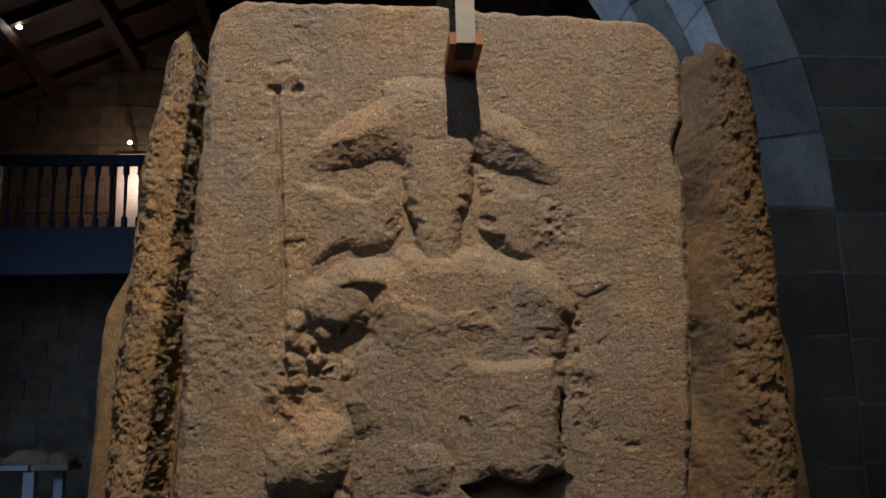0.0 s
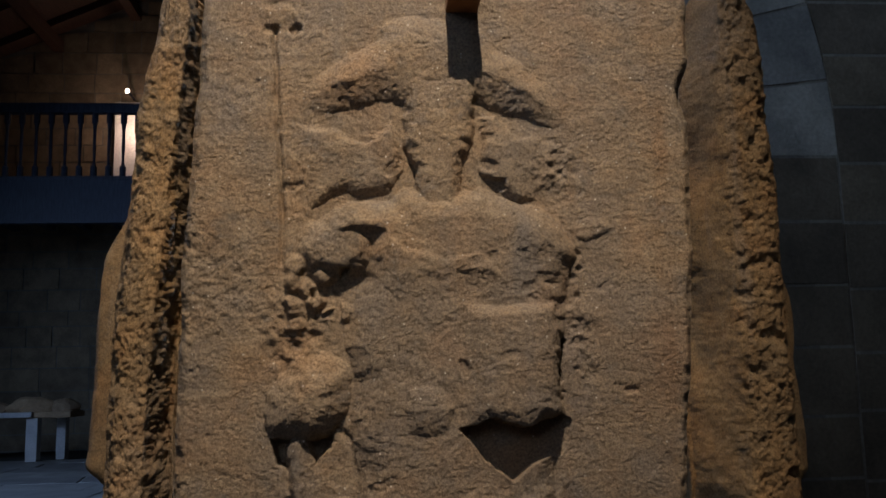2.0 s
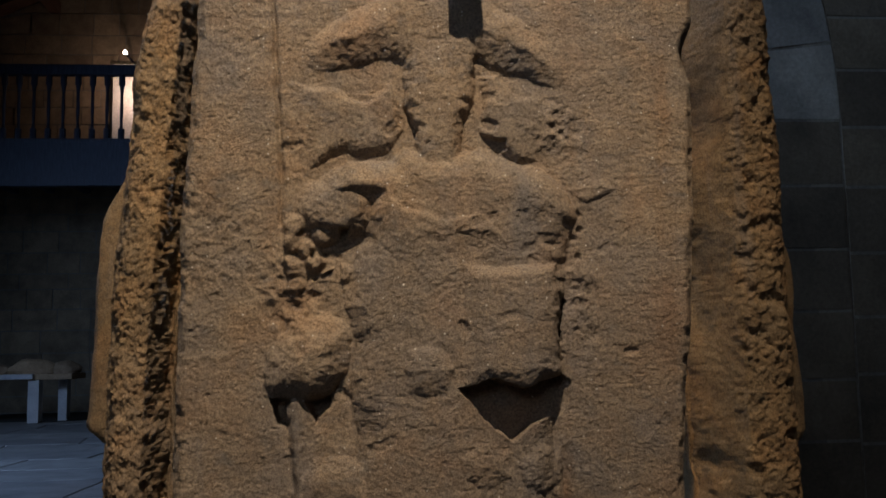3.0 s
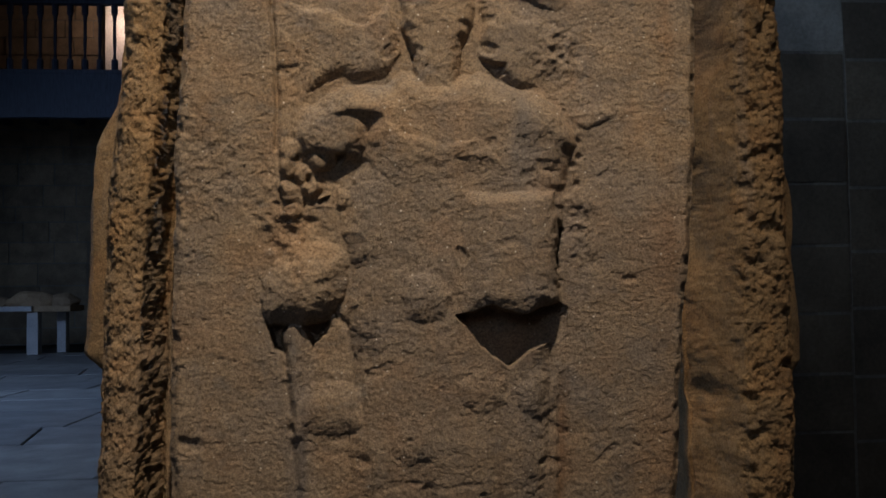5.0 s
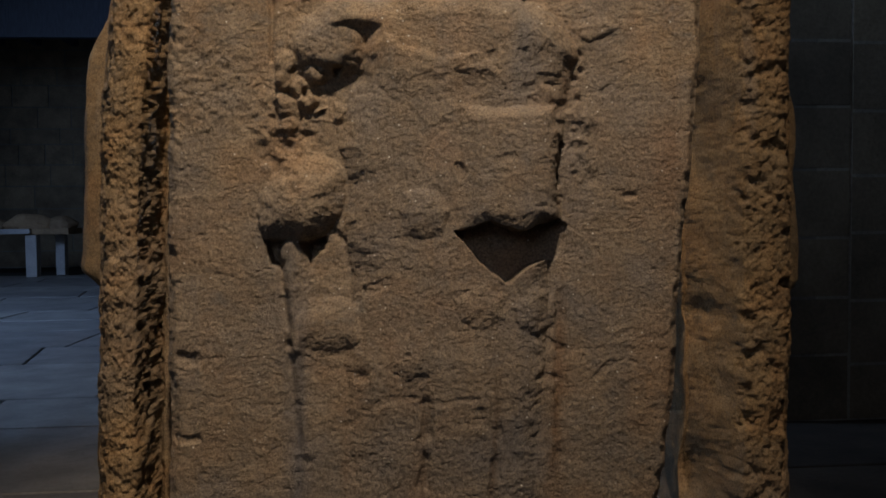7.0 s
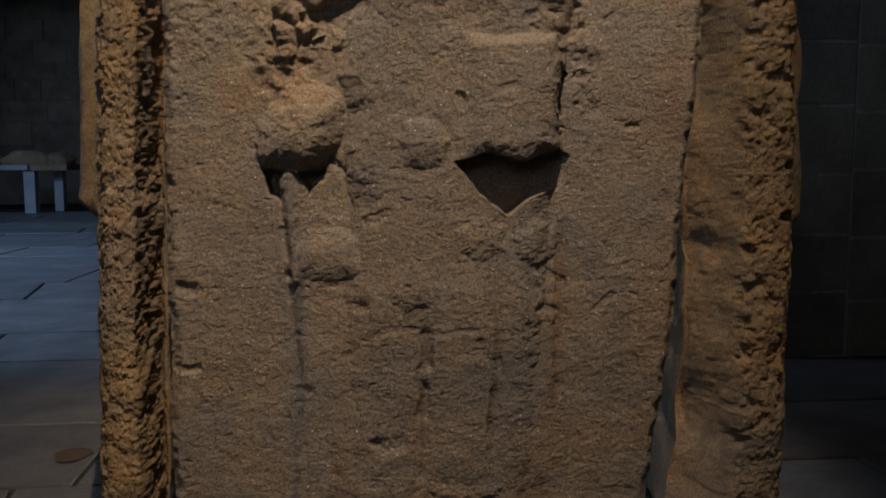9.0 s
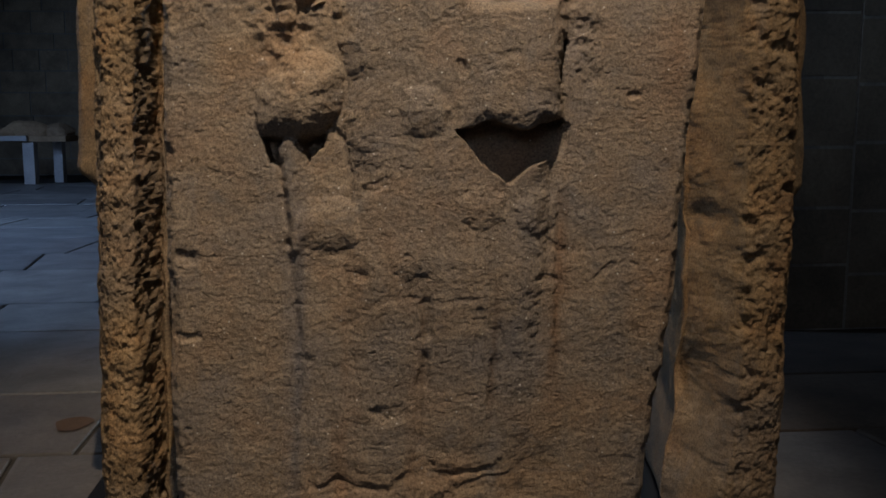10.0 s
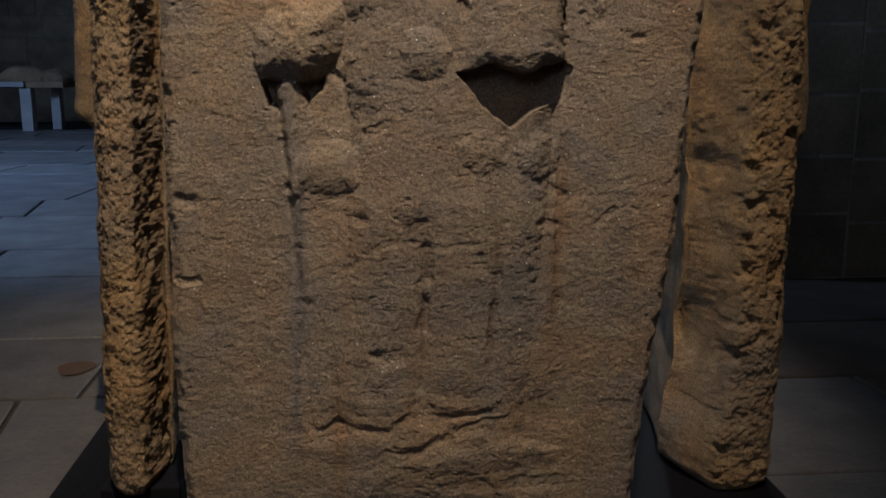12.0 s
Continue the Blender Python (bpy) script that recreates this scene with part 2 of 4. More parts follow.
def field(u, v, scale, seed=0):
    """Smooth noise from -1 to 1."""
    a, b = u * scale + 17.3 * seed + 100.0, v * scale + 9.1 * seed + 100.0
    i, j = np.floor(a).astype(int), np.floor(b).astype(int)
    f, g = a - i, b - j
    f, g = f * f * (3 - 2 * f), g * g * (3 - 2 * g)
    t = lambda p, q: TABLE[p % 256, q % 256]
    return 2 * ((t(i, j) * (1 - f) + t(i + 1, j) * f) * (1 - g) + (t(i, j + 1) * (1 - f) + t(i + 1, j + 1) * f) * g) - 1


def rough_field(u, v, scale, octaves, seed=0, fall=0.5):
    total, k = 0, 1.0
    for o in range(octaves):
        total = total + k * field(u, v, scale * 2.03 ** o, seed + 3 * o)
        k *= fall
    return total


def step(a, b, x):
    t = np.clip((x - a) / (b - a), 0, 1)
    return t * t * (3 - 2 * t)


def inside(u, v, corners):
    """The signed distance to a polygon's edge, positive inside."""
    d = np.full(u.shape, 9.0)
    sign = np.full(u.shape, -1.0)
    k = len(corners)
    for i in range(k):
        (x0, y0), (x1, y1) = corners[i], corners[(i + 1) % k]
        ex, ey = x1 - x0, y1 - y0
        t = np.clip(((u - x0) * ex + (v - y0) * ey) / (ex * ex + ey * ey), 0, 1)
        d = np.minimum(d, np.hypot(u - x0 - t * ex, v - y0 - t * ey))
        cross = ((y0 > v) != (y1 > v)) & (u < (x1 - x0) * (v - y0) / (y1 - y0 + 1e-12) + x0)
        sign = np.where(cross, -sign, sign)
    return d * sign


def line(u, v, points):
    """The distance to a line of several points."""
    d = np.full(u.shape, 9.0)
    for (x0, y0), (x1, y1) in zip(points, points[1:]):
        ex, ey = x1 - x0, y1 - y0
        t = np.clip(((u - x0) * ex + (v - y0) * ey) / (ex * ex + ey * ey), 0, 1)
        d = np.minimum(d, np.hypot(u - x0 - t * ex, v - y0 - t * ey))
    return d


# ---- floor, walls, roof ----
WEST, EAST, SOUTH, NORTH = -8.6, 5.6, -6.0, 17.0
RIDGE_X, RIDGE_Z, SLOPE = -1.5, 10.5, 0.45


def roof_z(x):
    return RIDGE_Z - SLOPE * abs(x - RIDGE_X)


bm = bmesh.new()
box(bm, WEST - 0.4, EAST + 0.4, SOUTH - 0.4, NORTH + 0.4, -0.25, -0.018)
floor = tagged(part("floor", bm, JOINT), "earth bed under worn grey flagstones", "floor", kind="structure")


def side_wall(name, x0, x1, openings):
    """A wall along y with window openings (y0, y1, z0, z1)."""
    bm = bmesh.new()
    top = roof_z(x0 if x0 > 0 else x1)
    cuts = [SOUTH - 0.4]
    for y0, y1, z0, z1 in openings:
        box(bm, x0, x1, cuts[-1], y0, -0.1, top)
        box(bm, x0, x1, y0, y1, -0.1, z0)
        box(bm, x0, x1, y0, y1, z1, top)
        cuts.append(y1)
    box(bm, x0, x1, cuts[-1], NORTH + 0.4, -0.1, top)
    return tagged(part(name, bm, BACK_STONE), "dark rough stone masonry wall in shade", "wall", kind="structure")


# the third opening is unseen, added for the lamp on the stone's flank
side_wall("wall_west", WEST - 0.4, WEST, [(-2.85, -1.55, 3.7, 5.5), (4.0, 5.5, 3.1, 5.3), (9.3, 10.8, 3.1, 5.3)])
side_wall("wall_east", EAST, EAST + 0.4, [])


def gable(name, y0, y1, mat, window=None):
    bm = bmesh.new()
    pts = [(WEST - 0.4, -0.1), (EAST + 0.4, -0.1), (EAST + 0.4, roof_z(EAST + 0.4)), (RIDGE_X, RIDGE_Z), (WEST - 0.4, roof_z(WEST - 0.4))]
    if window:
        # the wall in strips round its opening
        a, b, c, d = window
        w, e = WEST - 0.4, EAST + 0.4
        peak = [(RIDGE_X, RIDGE_Z)] if a > RIDGE_X else []
        for p in ([(w, -0.1), (a, -0.1), (a, roof_z(a)), *peak, (w, roof_z(w))], [(a, -0.1), (b, -0.1), (b, c), (a, c)],
                  [(a, d), (b, d), (b, roof_z(b)), (a, roof_z(a))], [(b, -0.1), (e, -0.1), (e, roof_z(e)), (RIDGE_X, RIDGE_Z), (b, roof_z(b))] if b < RIDGE_X
                  else [(b, -0.1), (e, -0.1), (e, roof_z(e)), (b, roof_z(b))]):
            prism(bm, [(x, y0, z) for x, z in p], [(x, y1, z) for x, z in p])
    else:
        prism(bm, [(x, y0, z) for x, z in pts], [(x, y1, z) for x, z in pts])
    return tagged(part(name, bm, mat), "dim stone gable wall of coursed blocks", "wall", kind="structure")


# unseen opening, made for the fill lamp
gable("wall_south", SOUTH - 0.4, SOUTH, BACK_STONE, (-2.25, -0.75, 2.5, 4.7))
# the opening in this wall is unseen too, made for the rim lamp
wall_north = gable("wall_north", NORTH, NORTH + 0.4, MORTAR, (3.0, 4.4, 1.7, 3.6))

bm = bmesh.new()
for s0, s1 in ((WEST - 0.9, RIDGE_X), (RIDGE_X, EAST + 0.9)):
    lo = [(s0, SOUTH - 0.5, roof_z(s0)), (s1, SOUTH - 0.5, roof_z(s1)), (s1, NORTH + 0.5, roof_z(s1)), (s0, NORTH + 0.5, roof_z(s0))]
    prism(bm, lo, [(x, y, z + 0.12) for x, y, z in lo])
# rafters down the slope and purlins along the hall
for y in np.arange(-5.0, 17.0, 1.25):
    for s0, s1 in ((WEST, RIDGE_X), (RIDGE_X, EAST)):
        lo = [(s0, y, roof_z(s0) - 0.16), (s1, y, roof_z(s1) - 0.16), (s1, y + 0.16, roof_z(s1) - 0.16), (s0, y + 0.16, roof_z(s0) - 0.16)]
        prism(bm, lo, [(a, b, c + 0.159) for a, b, c in lo])
for x in (-7.6, -6.05, -4.5, -2.95, 0.1, 1.7, 3.3):
    z = roof_z(x) - 0.165
    box(bm, x - 0.10, x + 0.10, SOUTH, NORTH, z - 0.22, z)
ceiling = tagged(part("ceiling", bm, ROOF_WOOD), "dark brown timber roof with rafters and purlins", "ceiling", kind="structure")

# ---- the arch of the nave ----
AX, AZ, AY = -0.83, 2.18, 2.60
R_OUT0, R_OUT1 = 3.02, 3.40
bm = bmesh.new()
for x0 in np.arange(WEST, EAST - 0.01, 0.2):
    x1, z0 = x0 + 0.2, -0.1
    near = min(abs(x0 - AX), abs(x1 - AX))
    if near < R_OUT0 + 0.12:
        z0 = AZ + math.sqrt((R_OUT0 + 0.15) ** 2 - near ** 2)
    box(bm, x0, x1, AY + 0.004, AY + 0.75, z0, min(roof_z(x0), roof_z(x1)))
wall_arch = tagged(part("wall_arch", bm, MORTAR), "grey ashlar wall with a round two-order arch", "wall", kind="structure")

rnd = random.Random(4)


def wedge_block(name, r0, r1, a0, a1, y0, y1, mat):
    """A block of the arch ring between two angles, with narrow joints."""
    g = 0.008
    mid = (r0 + r1) / 2
    a0, a1 = a0 + g / mid, a1 - g / mid
    n = 3
    loop = [(r1, a0 + (a1 - a0) * i / n) for i in range(n + 1)] + [(r0, a1 - (a1 - a0) * i / n) for i in range(n + 1)]
    bm = bmesh.new()
    proud = rnd.uniform(-0.002, 0.002)
    f = [(AX + r * math.cos(a), y0 + proud, AZ + r * math.sin(a)) for r, a in loop]
    prism(bm, f, [(x, y1, z) for x, y, z in f])
    return part(name, bm, mat, wall_arch)


def stone_block(x0, x1, x2, x3, y0, y1, z0, z1):
    """A coursed block: its lower edge runs x0 to x1, its upper x2 to x3."""
    g = 0.008
    y0 = y0 + rnd.uniform(-0.002, 0.002)
    f = [(x0 + g, y0, z0 + g), (x1 - g, y0, z0 + g), (x3 - g, y0, z1 - g), (x2 + g, y0, z1 - g)]
    bm = bmesh.new()
    prism(bm, f, [(x, y1, z) for x, y, z in f])
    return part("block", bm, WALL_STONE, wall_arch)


for r0, r1, y0, y1, n in ((R_OUT0, R_OUT1, AY, AY + 0.33, 25), (2.82, 3.14, AY + 0.34, AY + 0.74, 21)):
    cuts = [math.pi * (i + (rnd.uniform(-0.12, 0.12) if 0 < i < n else 0)) / n for i in range(n + 1)]
    bm = bmesh.new()
    ring = [(r1 + (0.06 if r1 > 3.2 else -0.004), math.pi * i / 60) for i in range(61)] + [(r0 + 0.004, math.pi * (60 - i) / 60) for i in range(61)]
    f = [(AX + r * math.cos(a), y0 + 0.006, AZ + r * math.sin(a)) for r, a in ring]
    prism(bm, f, [(x, y1 - 0.004, z) for x, y, z in f])
    for sign in (-1, 1):
        e = sorted((AX + sign * (r0 + 0.004), AX + sign * (r1 - 0.004)))
        box(bm, e[0], e[1], y0 + 0.006, y1 - 0.006, 0.0, AZ)
    part("mortar", bm, MORTAR, wall_arch)
    for a0, a1 in zip(cuts, cuts[1:]):
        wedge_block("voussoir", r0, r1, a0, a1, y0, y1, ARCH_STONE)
    for sign in (-1, 1):
        z = 0.0
        while z < AZ - 0.05:
            h = min(rnd.uniform(0.27, 0.37), AZ - z)
            if AZ - z - h < 0.14:
                h = AZ - z
            e = sorted((AX + sign * r0, AX + sign * r1))
            stone_block(e[0], e[1], e[0], e[1], y0, y1, z, z + h)
            z += h
z = 0.0
while z < 5.0:
    h = rnd.uniform(0.26, 0.34)
    left = lambda zz: AX + (R_OUT1 if zz <= AZ else math.sqrt(max(R_OUT1 ** 2 - (zz - AZ) ** 2, 0.0)))
    xa, xb = left(z), left(z + h)
    w = rnd.uniform(0.35, 0.6)
    e0, e1 = xa, xb
    while e1 < 4.6:
        n1 = max(e0, e1) + w
        stone_block(e0, n1, e1, n1, AY, AY + 0.2, z, z + h)
        e0 = e1 = n1
        w = rnd.uniform(0.40, 0.75)
    z += h

# ---- gallery at the far end ----
GY, G_LOW, G_TOP = 14.0, 4.05, 4.68
bm = bmesh.new()
box(bm, WEST, EAST, GY + 0.06, NORTH, G_TOP - 0.16, G_TOP - 0.06, 0)
for x in np.arange(WEST + 0.4, EAST, 0.7):
    box(bm, x, x + 0.14, GY + 0.12, NORTH, G_TOP - 0.36, G_TOP - 0.161)
box(bm, WEST, EAST, GY, GY + 0.059, G_LOW + 0.05, G_TOP)
box(bm, WEST, EAST, GY - 0.05, GY + 0.14, G_LOW - 0.12, G_LOW + 0.049)
tagged(part("gallery_floor", bm, RAIL_WOOD), "dark wooden gallery floor on joists and beam", "gallery", kind="structure")

railing = empty("railing", "dark turned-baluster wooden railing along the gallery", "railing")
bm = bmesh.new()
box(bm, WEST, EAST, GY - 0.03, GY + 0.13, 5.86, 6.04, 0.02)
part("handrail", bm, RAIL_WOOD, railing)
bm = bmesh.new()
box(bm, WEST, EAST, GY - 0.01, GY + 0.10, G_TOP, G_TOP + 0.07, 0.01)
part("bottom_rail", bm, RAIL_WOOD, railing)
bm = bmesh.new()
base = G_TOP + 0.07
turned(bm, [(0.055, base), (0.055, base + 0.17), (0.03, base + 0.19), (0.022, base + 0.27), (0.030, base + 0.50), (0.026, base + 0.80), (0.04, base + 0.93), (0.055, base + 0.95), (0.055, 5.862)], 0, 0, 8)
first = part("baluster", bm, RAIL_WOOD, railing, smooth=False)
first.location = (-8.3, GY + 0.045, 0)
k, x = 0, -8.3
while x < 0.0:
    x += 0.243
    k += 1
    if k % 11 == 9:
        bm = bmesh.new()
        box(bm, x - 0.085, x + 0.085, GY - 0.04, GY + 0.13, G_TOP, 5.862, 0.01)
        part("newel_post", bm, RAIL_WOOD, railing)
    else:
        b = first.copy()
        scene.collection.objects.link(b)
        b.location = (x, GY + 0.045, 0)

# white lit door recess behind the railing and its bulb
bm = bmesh.new()
box(bm, -4.86, -3.6, NORTH - 0.10, NORTH - 0.02, G_TOP - 0.06, 6.97, 0.01)
door = tagged(part("door_1", bm, PLASTER), "white painted door panel brightly lit on the gallery", "door", kind="structure")
wall_lamp = empty("wall_lamp", "small bare bulb on a bracket above the gallery", "lamp")
bm = bmesh.new()
bmesh.ops.create_uvsphere(bm, u_segments=16, v_segments=10, radius=0.04, matrix=Matrix.Translation((-4.47, 16.3, 7.02)))
part("bulb", bm, GLOW, wall_lamp, "glowing round bulb", True)
bm = bmesh.new()
box(bm, -4.49, -4.45, 16.35, NORTH - 0.1, 7.01, 7.04, 0.005)
part("bracket", bm, STEEL, wall_lamp)

roof_lamp = empty("roof_lamp", "small lit spot lamp under the roof timbers", "lamp")
bm = bmesh.new()
bmesh.ops.create_uvsphere(bm, u_segments=14, v_segments=8, radius=0.036, matrix=Matrix.Translation((-5.85, 13.9, 8.36)) @ Matrix.Diagonal((1.35, 1, 0.8, 1)))
part("bulb", bm, GLOW, roof_lamp, "glowing lamp face", True)
bm = bmesh.new()
turned(bm, [(0.09, 8.40), (0.09, 8.52), (0.02, 8.53), (0.02, 8.72)], -5.85, 13.95, 10)
part("housing", bm, STEEL, roof_lamp)

# ---- table under the gallery ----
table = empty("stone_table", "pale stone bench table with fragments under the gallery", "table")
bm = bmesh.new()
box(bm, -6.9, -4.62, 13.97, 14.75, 0.70, 0.80, 0.02)
part("tabletop", bm, BROWN_CLOTH, table, "brown rough stone top")
bm = bmesh.new()
box(bm, -6.95, -5.22, 13.90, 13.968, 0.715, 0.80, 0.01)
part("apron", bm, PALE_STONE, table, "pale front edge")
for x0, x1, y0 in ((-5.33, -5.15, 14.0), (-4.99, -4.84, 14.45), (-6.85, -6.65, 14.0)):
    bm = bmesh.new()
    box(bm, x0, x1, y0, y0 + 0.2, 0.0, 0.70, 0.01)
    part("leg", bm, PALE_STONE, table)

# ---- base under the stones ----
plinth = empty("display_base", "low black steel base plate under the stones", "base")
bm = bmesh.new()
box(bm, -0.47, 1.16, 0.22, 1.12, 0.0, 0.05, 0.004)
part("plate", bm, STEEL, plinth)
bm = bmesh.new()
box(bm, 0.0, 0.62, 0.0, 0.17, 0.0, 0.10, 0.004)
part("foot", bm, STEEL, plinth)
bm = bmesh.new()
box(bm, -0.395, -0.22, 0.31, 1.10, 0.0505, 0.098, 0.004)
part("shoe", bm, STEEL, plinth)
bm = bmesh.new()
box(bm, -0.55, -0.4705, 0.40, 1.2, 0.0, 0.028, 0.003)
part("edge_step", bm, STEEL, plinth)

# ---- the carved slab ----
U_STEP = 0.0019
RELIEF = 0.62


def carved_slab():
    bottom, top = 0.10, 1.962
    rows, cols = int((top - bottom) / U_STEP), int(0.98 / U_STEP)
    t, s = np.meshgrid(np.linspace(0, 1, rows), np.linspace(0, 1, cols), indexing="ij")
    v = bottom + t * (top - bottom)
    lz = [0.10, 0.55, 0.69, 1.00, 1.13, 1.33, 1.50, 1.67, 1.83, 1.89, 1.935, 1.962]
    lx = [-0.146, -0.154, -0.153, -0.149, -0.147, -0.140, -0.129, -0.118, -0.112, -0.106, -0.090, -0.048]
    rz = [0.10, 0.224, 0.376, 0.512, 0.623, 0.731, 0.857, 0.990, 1.14, 1.31, 1.47, 1.59, 1.655, 1.73, 1.863, 1.905, 1.940, 1.962]
    rx = [0.712, 0.722, 0.735, 0.750, 0.764, 0.778, 0.781, 0.792, 0.803, 0.819, 0.829, 0.835, 0.824, 0.841, 0.847, 0.838, 0.810, 0.77]
    left = np.interp(v, lz, lx) + 0.004 * rough_field(v, 0 * v, 16, 3, 5)
    right = np.interp(v, rz, rx) + 0.003 * rough_field(v, 0 * v, 18, 3, 8)
    u = left + s * (right - left)
    # the upper edge falls gently to the right
    drop = 0.030 * step(0.2, 0.75, u) + 0.003 * field(u, 0 * u, 14, 3) - 0.006 * np.exp(-((u - 0.62) / 0.05) ** 2)
    z = v - drop * step(1.6, 1.95, v)
    v = z
    wu = u + 0.0042 * rough_field(u, v, 24, 4, 11, 0.6)
    wv = v + 0.0042 * rough_field(u, v, 24, 4, 12, 0.6)

    def raised(corners, height, upper, lower, sides=None):
        """A raised piece whose upper, lower and side edges rise over their own widths."""
        d = inside(wu, wv, corners)
        gz, gs = np.gradient(d)
        size = np.hypot(gz, gs) + 1e-9
        up = -gz / size
        sides_w = (upper + lower) / 2 if sides is None else sides
        w = np.where(up > 0, sides_w + (upper - sides_w) * up ** 2, sides_w + (1.3 * lower - sides_w) * up ** 2)
        for _ in range(3):
            w = (w + np.roll(w, 2, 0) + np.roll(w, -2, 0) + np.roll(w, 2, 1) + np.roll(w, -2, 1)) / 5
        x = np.clip(d / np.maximum(w, 0.002), 0, 1)
        return RELIEF * height * (1 - (1 - x) ** 2) * step(0, 0.10, x)

    def cut(points, depth, width, soft=2.2):
        return -RELIEF * depth * (1 - step(width * 0.4, width * soft * 0.5, line(wu, wv, points)))

    def lump(x, y, rx_, ry_, height):
        q = np.hypot((wu - x) / rx_, (wv - y) / ry_)
        return RELIEF * height * (1 - step(0.35, 1.0, q))

    def pit(corners, depth, soft=0.008):
        return -depth * step(0, soft, inside(wu, wv, corners))

    h = 0.045 * (u - 0.33) * step(0.35, 0.9, v) * (1 - step(1.15, 1.6, v))
    # hood: a bright upper slope, a rounded rim over two sunken pockets
    hood = raised([(0.072, 1.645), (0.109, 1.687), (0.147, 1.711), (0.199, 1.737), (0.222, 1.763), (0.231, 1.786), (0.26, 1.8), (0.352, 1.799), (0.429, 1.776), (0.456, 1.736), (0.495, 1.721), (0.543, 1.676), (0.586, 1.631), (0.595, 1.591), (0.555, 1.568), (0.525, 1.577), (0.479, 1.6), (0.451, 1.607), (0.418, 1.616), (0.341, 1.602), (0.272, 1.614), (0.244, 1.623), (0.19, 1.614), (0.147, 1.609), (0.106, 1.596), (0.077, 1.589)], 0.044, 0.060, 0.068, 0.060)
    hood = hood * step(0.055, 0.16, u) * (1 - step(0.50, 0.60, u))
    column = raised([(0.273, 1.699), (0.267, 1.602), (0.267, 1.552), (0.274, 1.5), (0.292, 1.458), (0.292, 1.415), (0.306, 1.361), (0.335, 1.334), (0.365, 1.36), (0.384, 1.414), (0.379, 1.458), (0.38, 1.491), (0.403, 1.546), (0.416, 1.602), (0.417, 1.7)], 0.041, 0.05, 0.075, 0.026)
    cheek_l = raised([(0.056, 1.583), (0.115, 1.581), (0.159, 1.562), (0.2, 1.551), (0.243, 1.593), (0.258, 1.571), (0.265, 1.544), (0.267, 1.496), (0.254, 1.465), (0.241, 1.448), (0.199, 1.442), (0.167, 1.451), (0.136, 1.444), (0.11, 1.417), (0.068, 1.385)], 0.025, 0.016, 0.020, 0.022) * step(0.05, 0.13, u)
    cheek_r = raised([(0.416, 1.597), (0.451, 1.602), (0.468, 1.577), (0.485, 1.559), (0.532, 1.557), (0.592, 1.545), (0.587, 1.445), (0.531, 1.432), (0.482, 1.428), (0.458, 1.446), (0.422, 1.468), (0.411, 1.49), (0.416, 1.546)], 0.025, 0.016, 0.018, 0.022) * (1 - step(0.46, 0.56, u))
    h = h + np.maximum.reduce([hood, column, cheek_l, cheek_r])
    # shoulders slope up out of the ground below the cheeks
    body = raised([(0.1, 1.38), (0.12, 1.408), (0.159, 1.436), (0.241, 1.437), (0.265, 1.465), (0.293, 1.456), (0.335, 1.447), (0.378, 1.455), (0.413, 1.463), (0.449, 1.443), (0.499, 1.427), (0.537, 1.421), (0.56, 1.399), (0.585, 1.374), (0.596, 1.33), (0.59, 1.272), (0.575, 1.219), (0.564, 1.147), (0.551, 0.986), (0.516, 0.592), (0.485, 0.17), (0.179, 0.192), (0.172, 0.609), (0.162, 0.79), (0.174, 0.92), (0.161, 0.998), (0.173, 1.086), (0.158, 1.166), (0.168, 1.227), (0.187, 1.289), (0.193, 1.32), (0.158, 1.328), (0.125, 1.333), (0.107, 1.351)], 0.074, 0.064, 0.090, 0.060) * (0.25 + 0.75 * step(0.35, 1.02, v))
    body = body * (1 - 0.55 * (1 - step(0.09, 0.30, u)) * (1 - step(1.20, 1.45, v)))
    h = np.maximum(h, body)
    h = np.maximum(h, lump(0.148, 1.346, 0.095, 0.070, 0.052))
    h = h + 0.010 * step(0, 0.012, line(wu, wv, [(0.24, 1.383), (0.271, 1.345), (0.334, 1.327), (0.409, 1.333)]) - 0.004) * raised([(0.24, 1.383), (0.271, 1.345), (0.334, 1.327), (0.409, 1.333), (0.46, 1.274), (0.249, 1.236), (0.187, 1.32)], 1.0, 0.012, 0.07, 0.03)
    h = h + cut([(0.395, 1.309), (0.417, 1.315), (0.428, 1.321)], 0.005, 0.010) + cut([(0.293, 1.287), (0.344, 1.284)], 0.002, 0.012) + cut([(0.315, 1.183), (0.352, 1.197)], 0.003, 0.012)
    # the sleeve falls away over the block
    h = h - 0.012 * raised([(0.468, 1.337), (0.527, 1.347), (0.591, 1.314), (0.59, 1.229), (0.547, 1.209), (0.49, 1.242)], 1.0, 0.05, 0.014, 0.035)
    h = h + cut([(0.519, 1.283), (0.551, 1.279)], 0.005, 0.014) + cut([(0.491, 1.263), (0.504, 1.269)], 0.006, 0.012) + cut([(0.501, 1.242), (0.509, 1.237)], 0.006, 0.010)
    # pockets under the hood and slots beside the column
    h = h + pit([(0.104, 1.591), (0.147, 1.607), (0.246, 1.618), (0.22, 1.582), (0.2, 1.553), (0.168, 1.556), (0.14, 1.576)], 0.032, 0.012) + pit([(0.449, 1.6), (0.478, 1.598), (0.566, 1.572), (0.54, 1.56), (0.485, 1.563), (0.466, 1.58)], 0.030, 0.011)
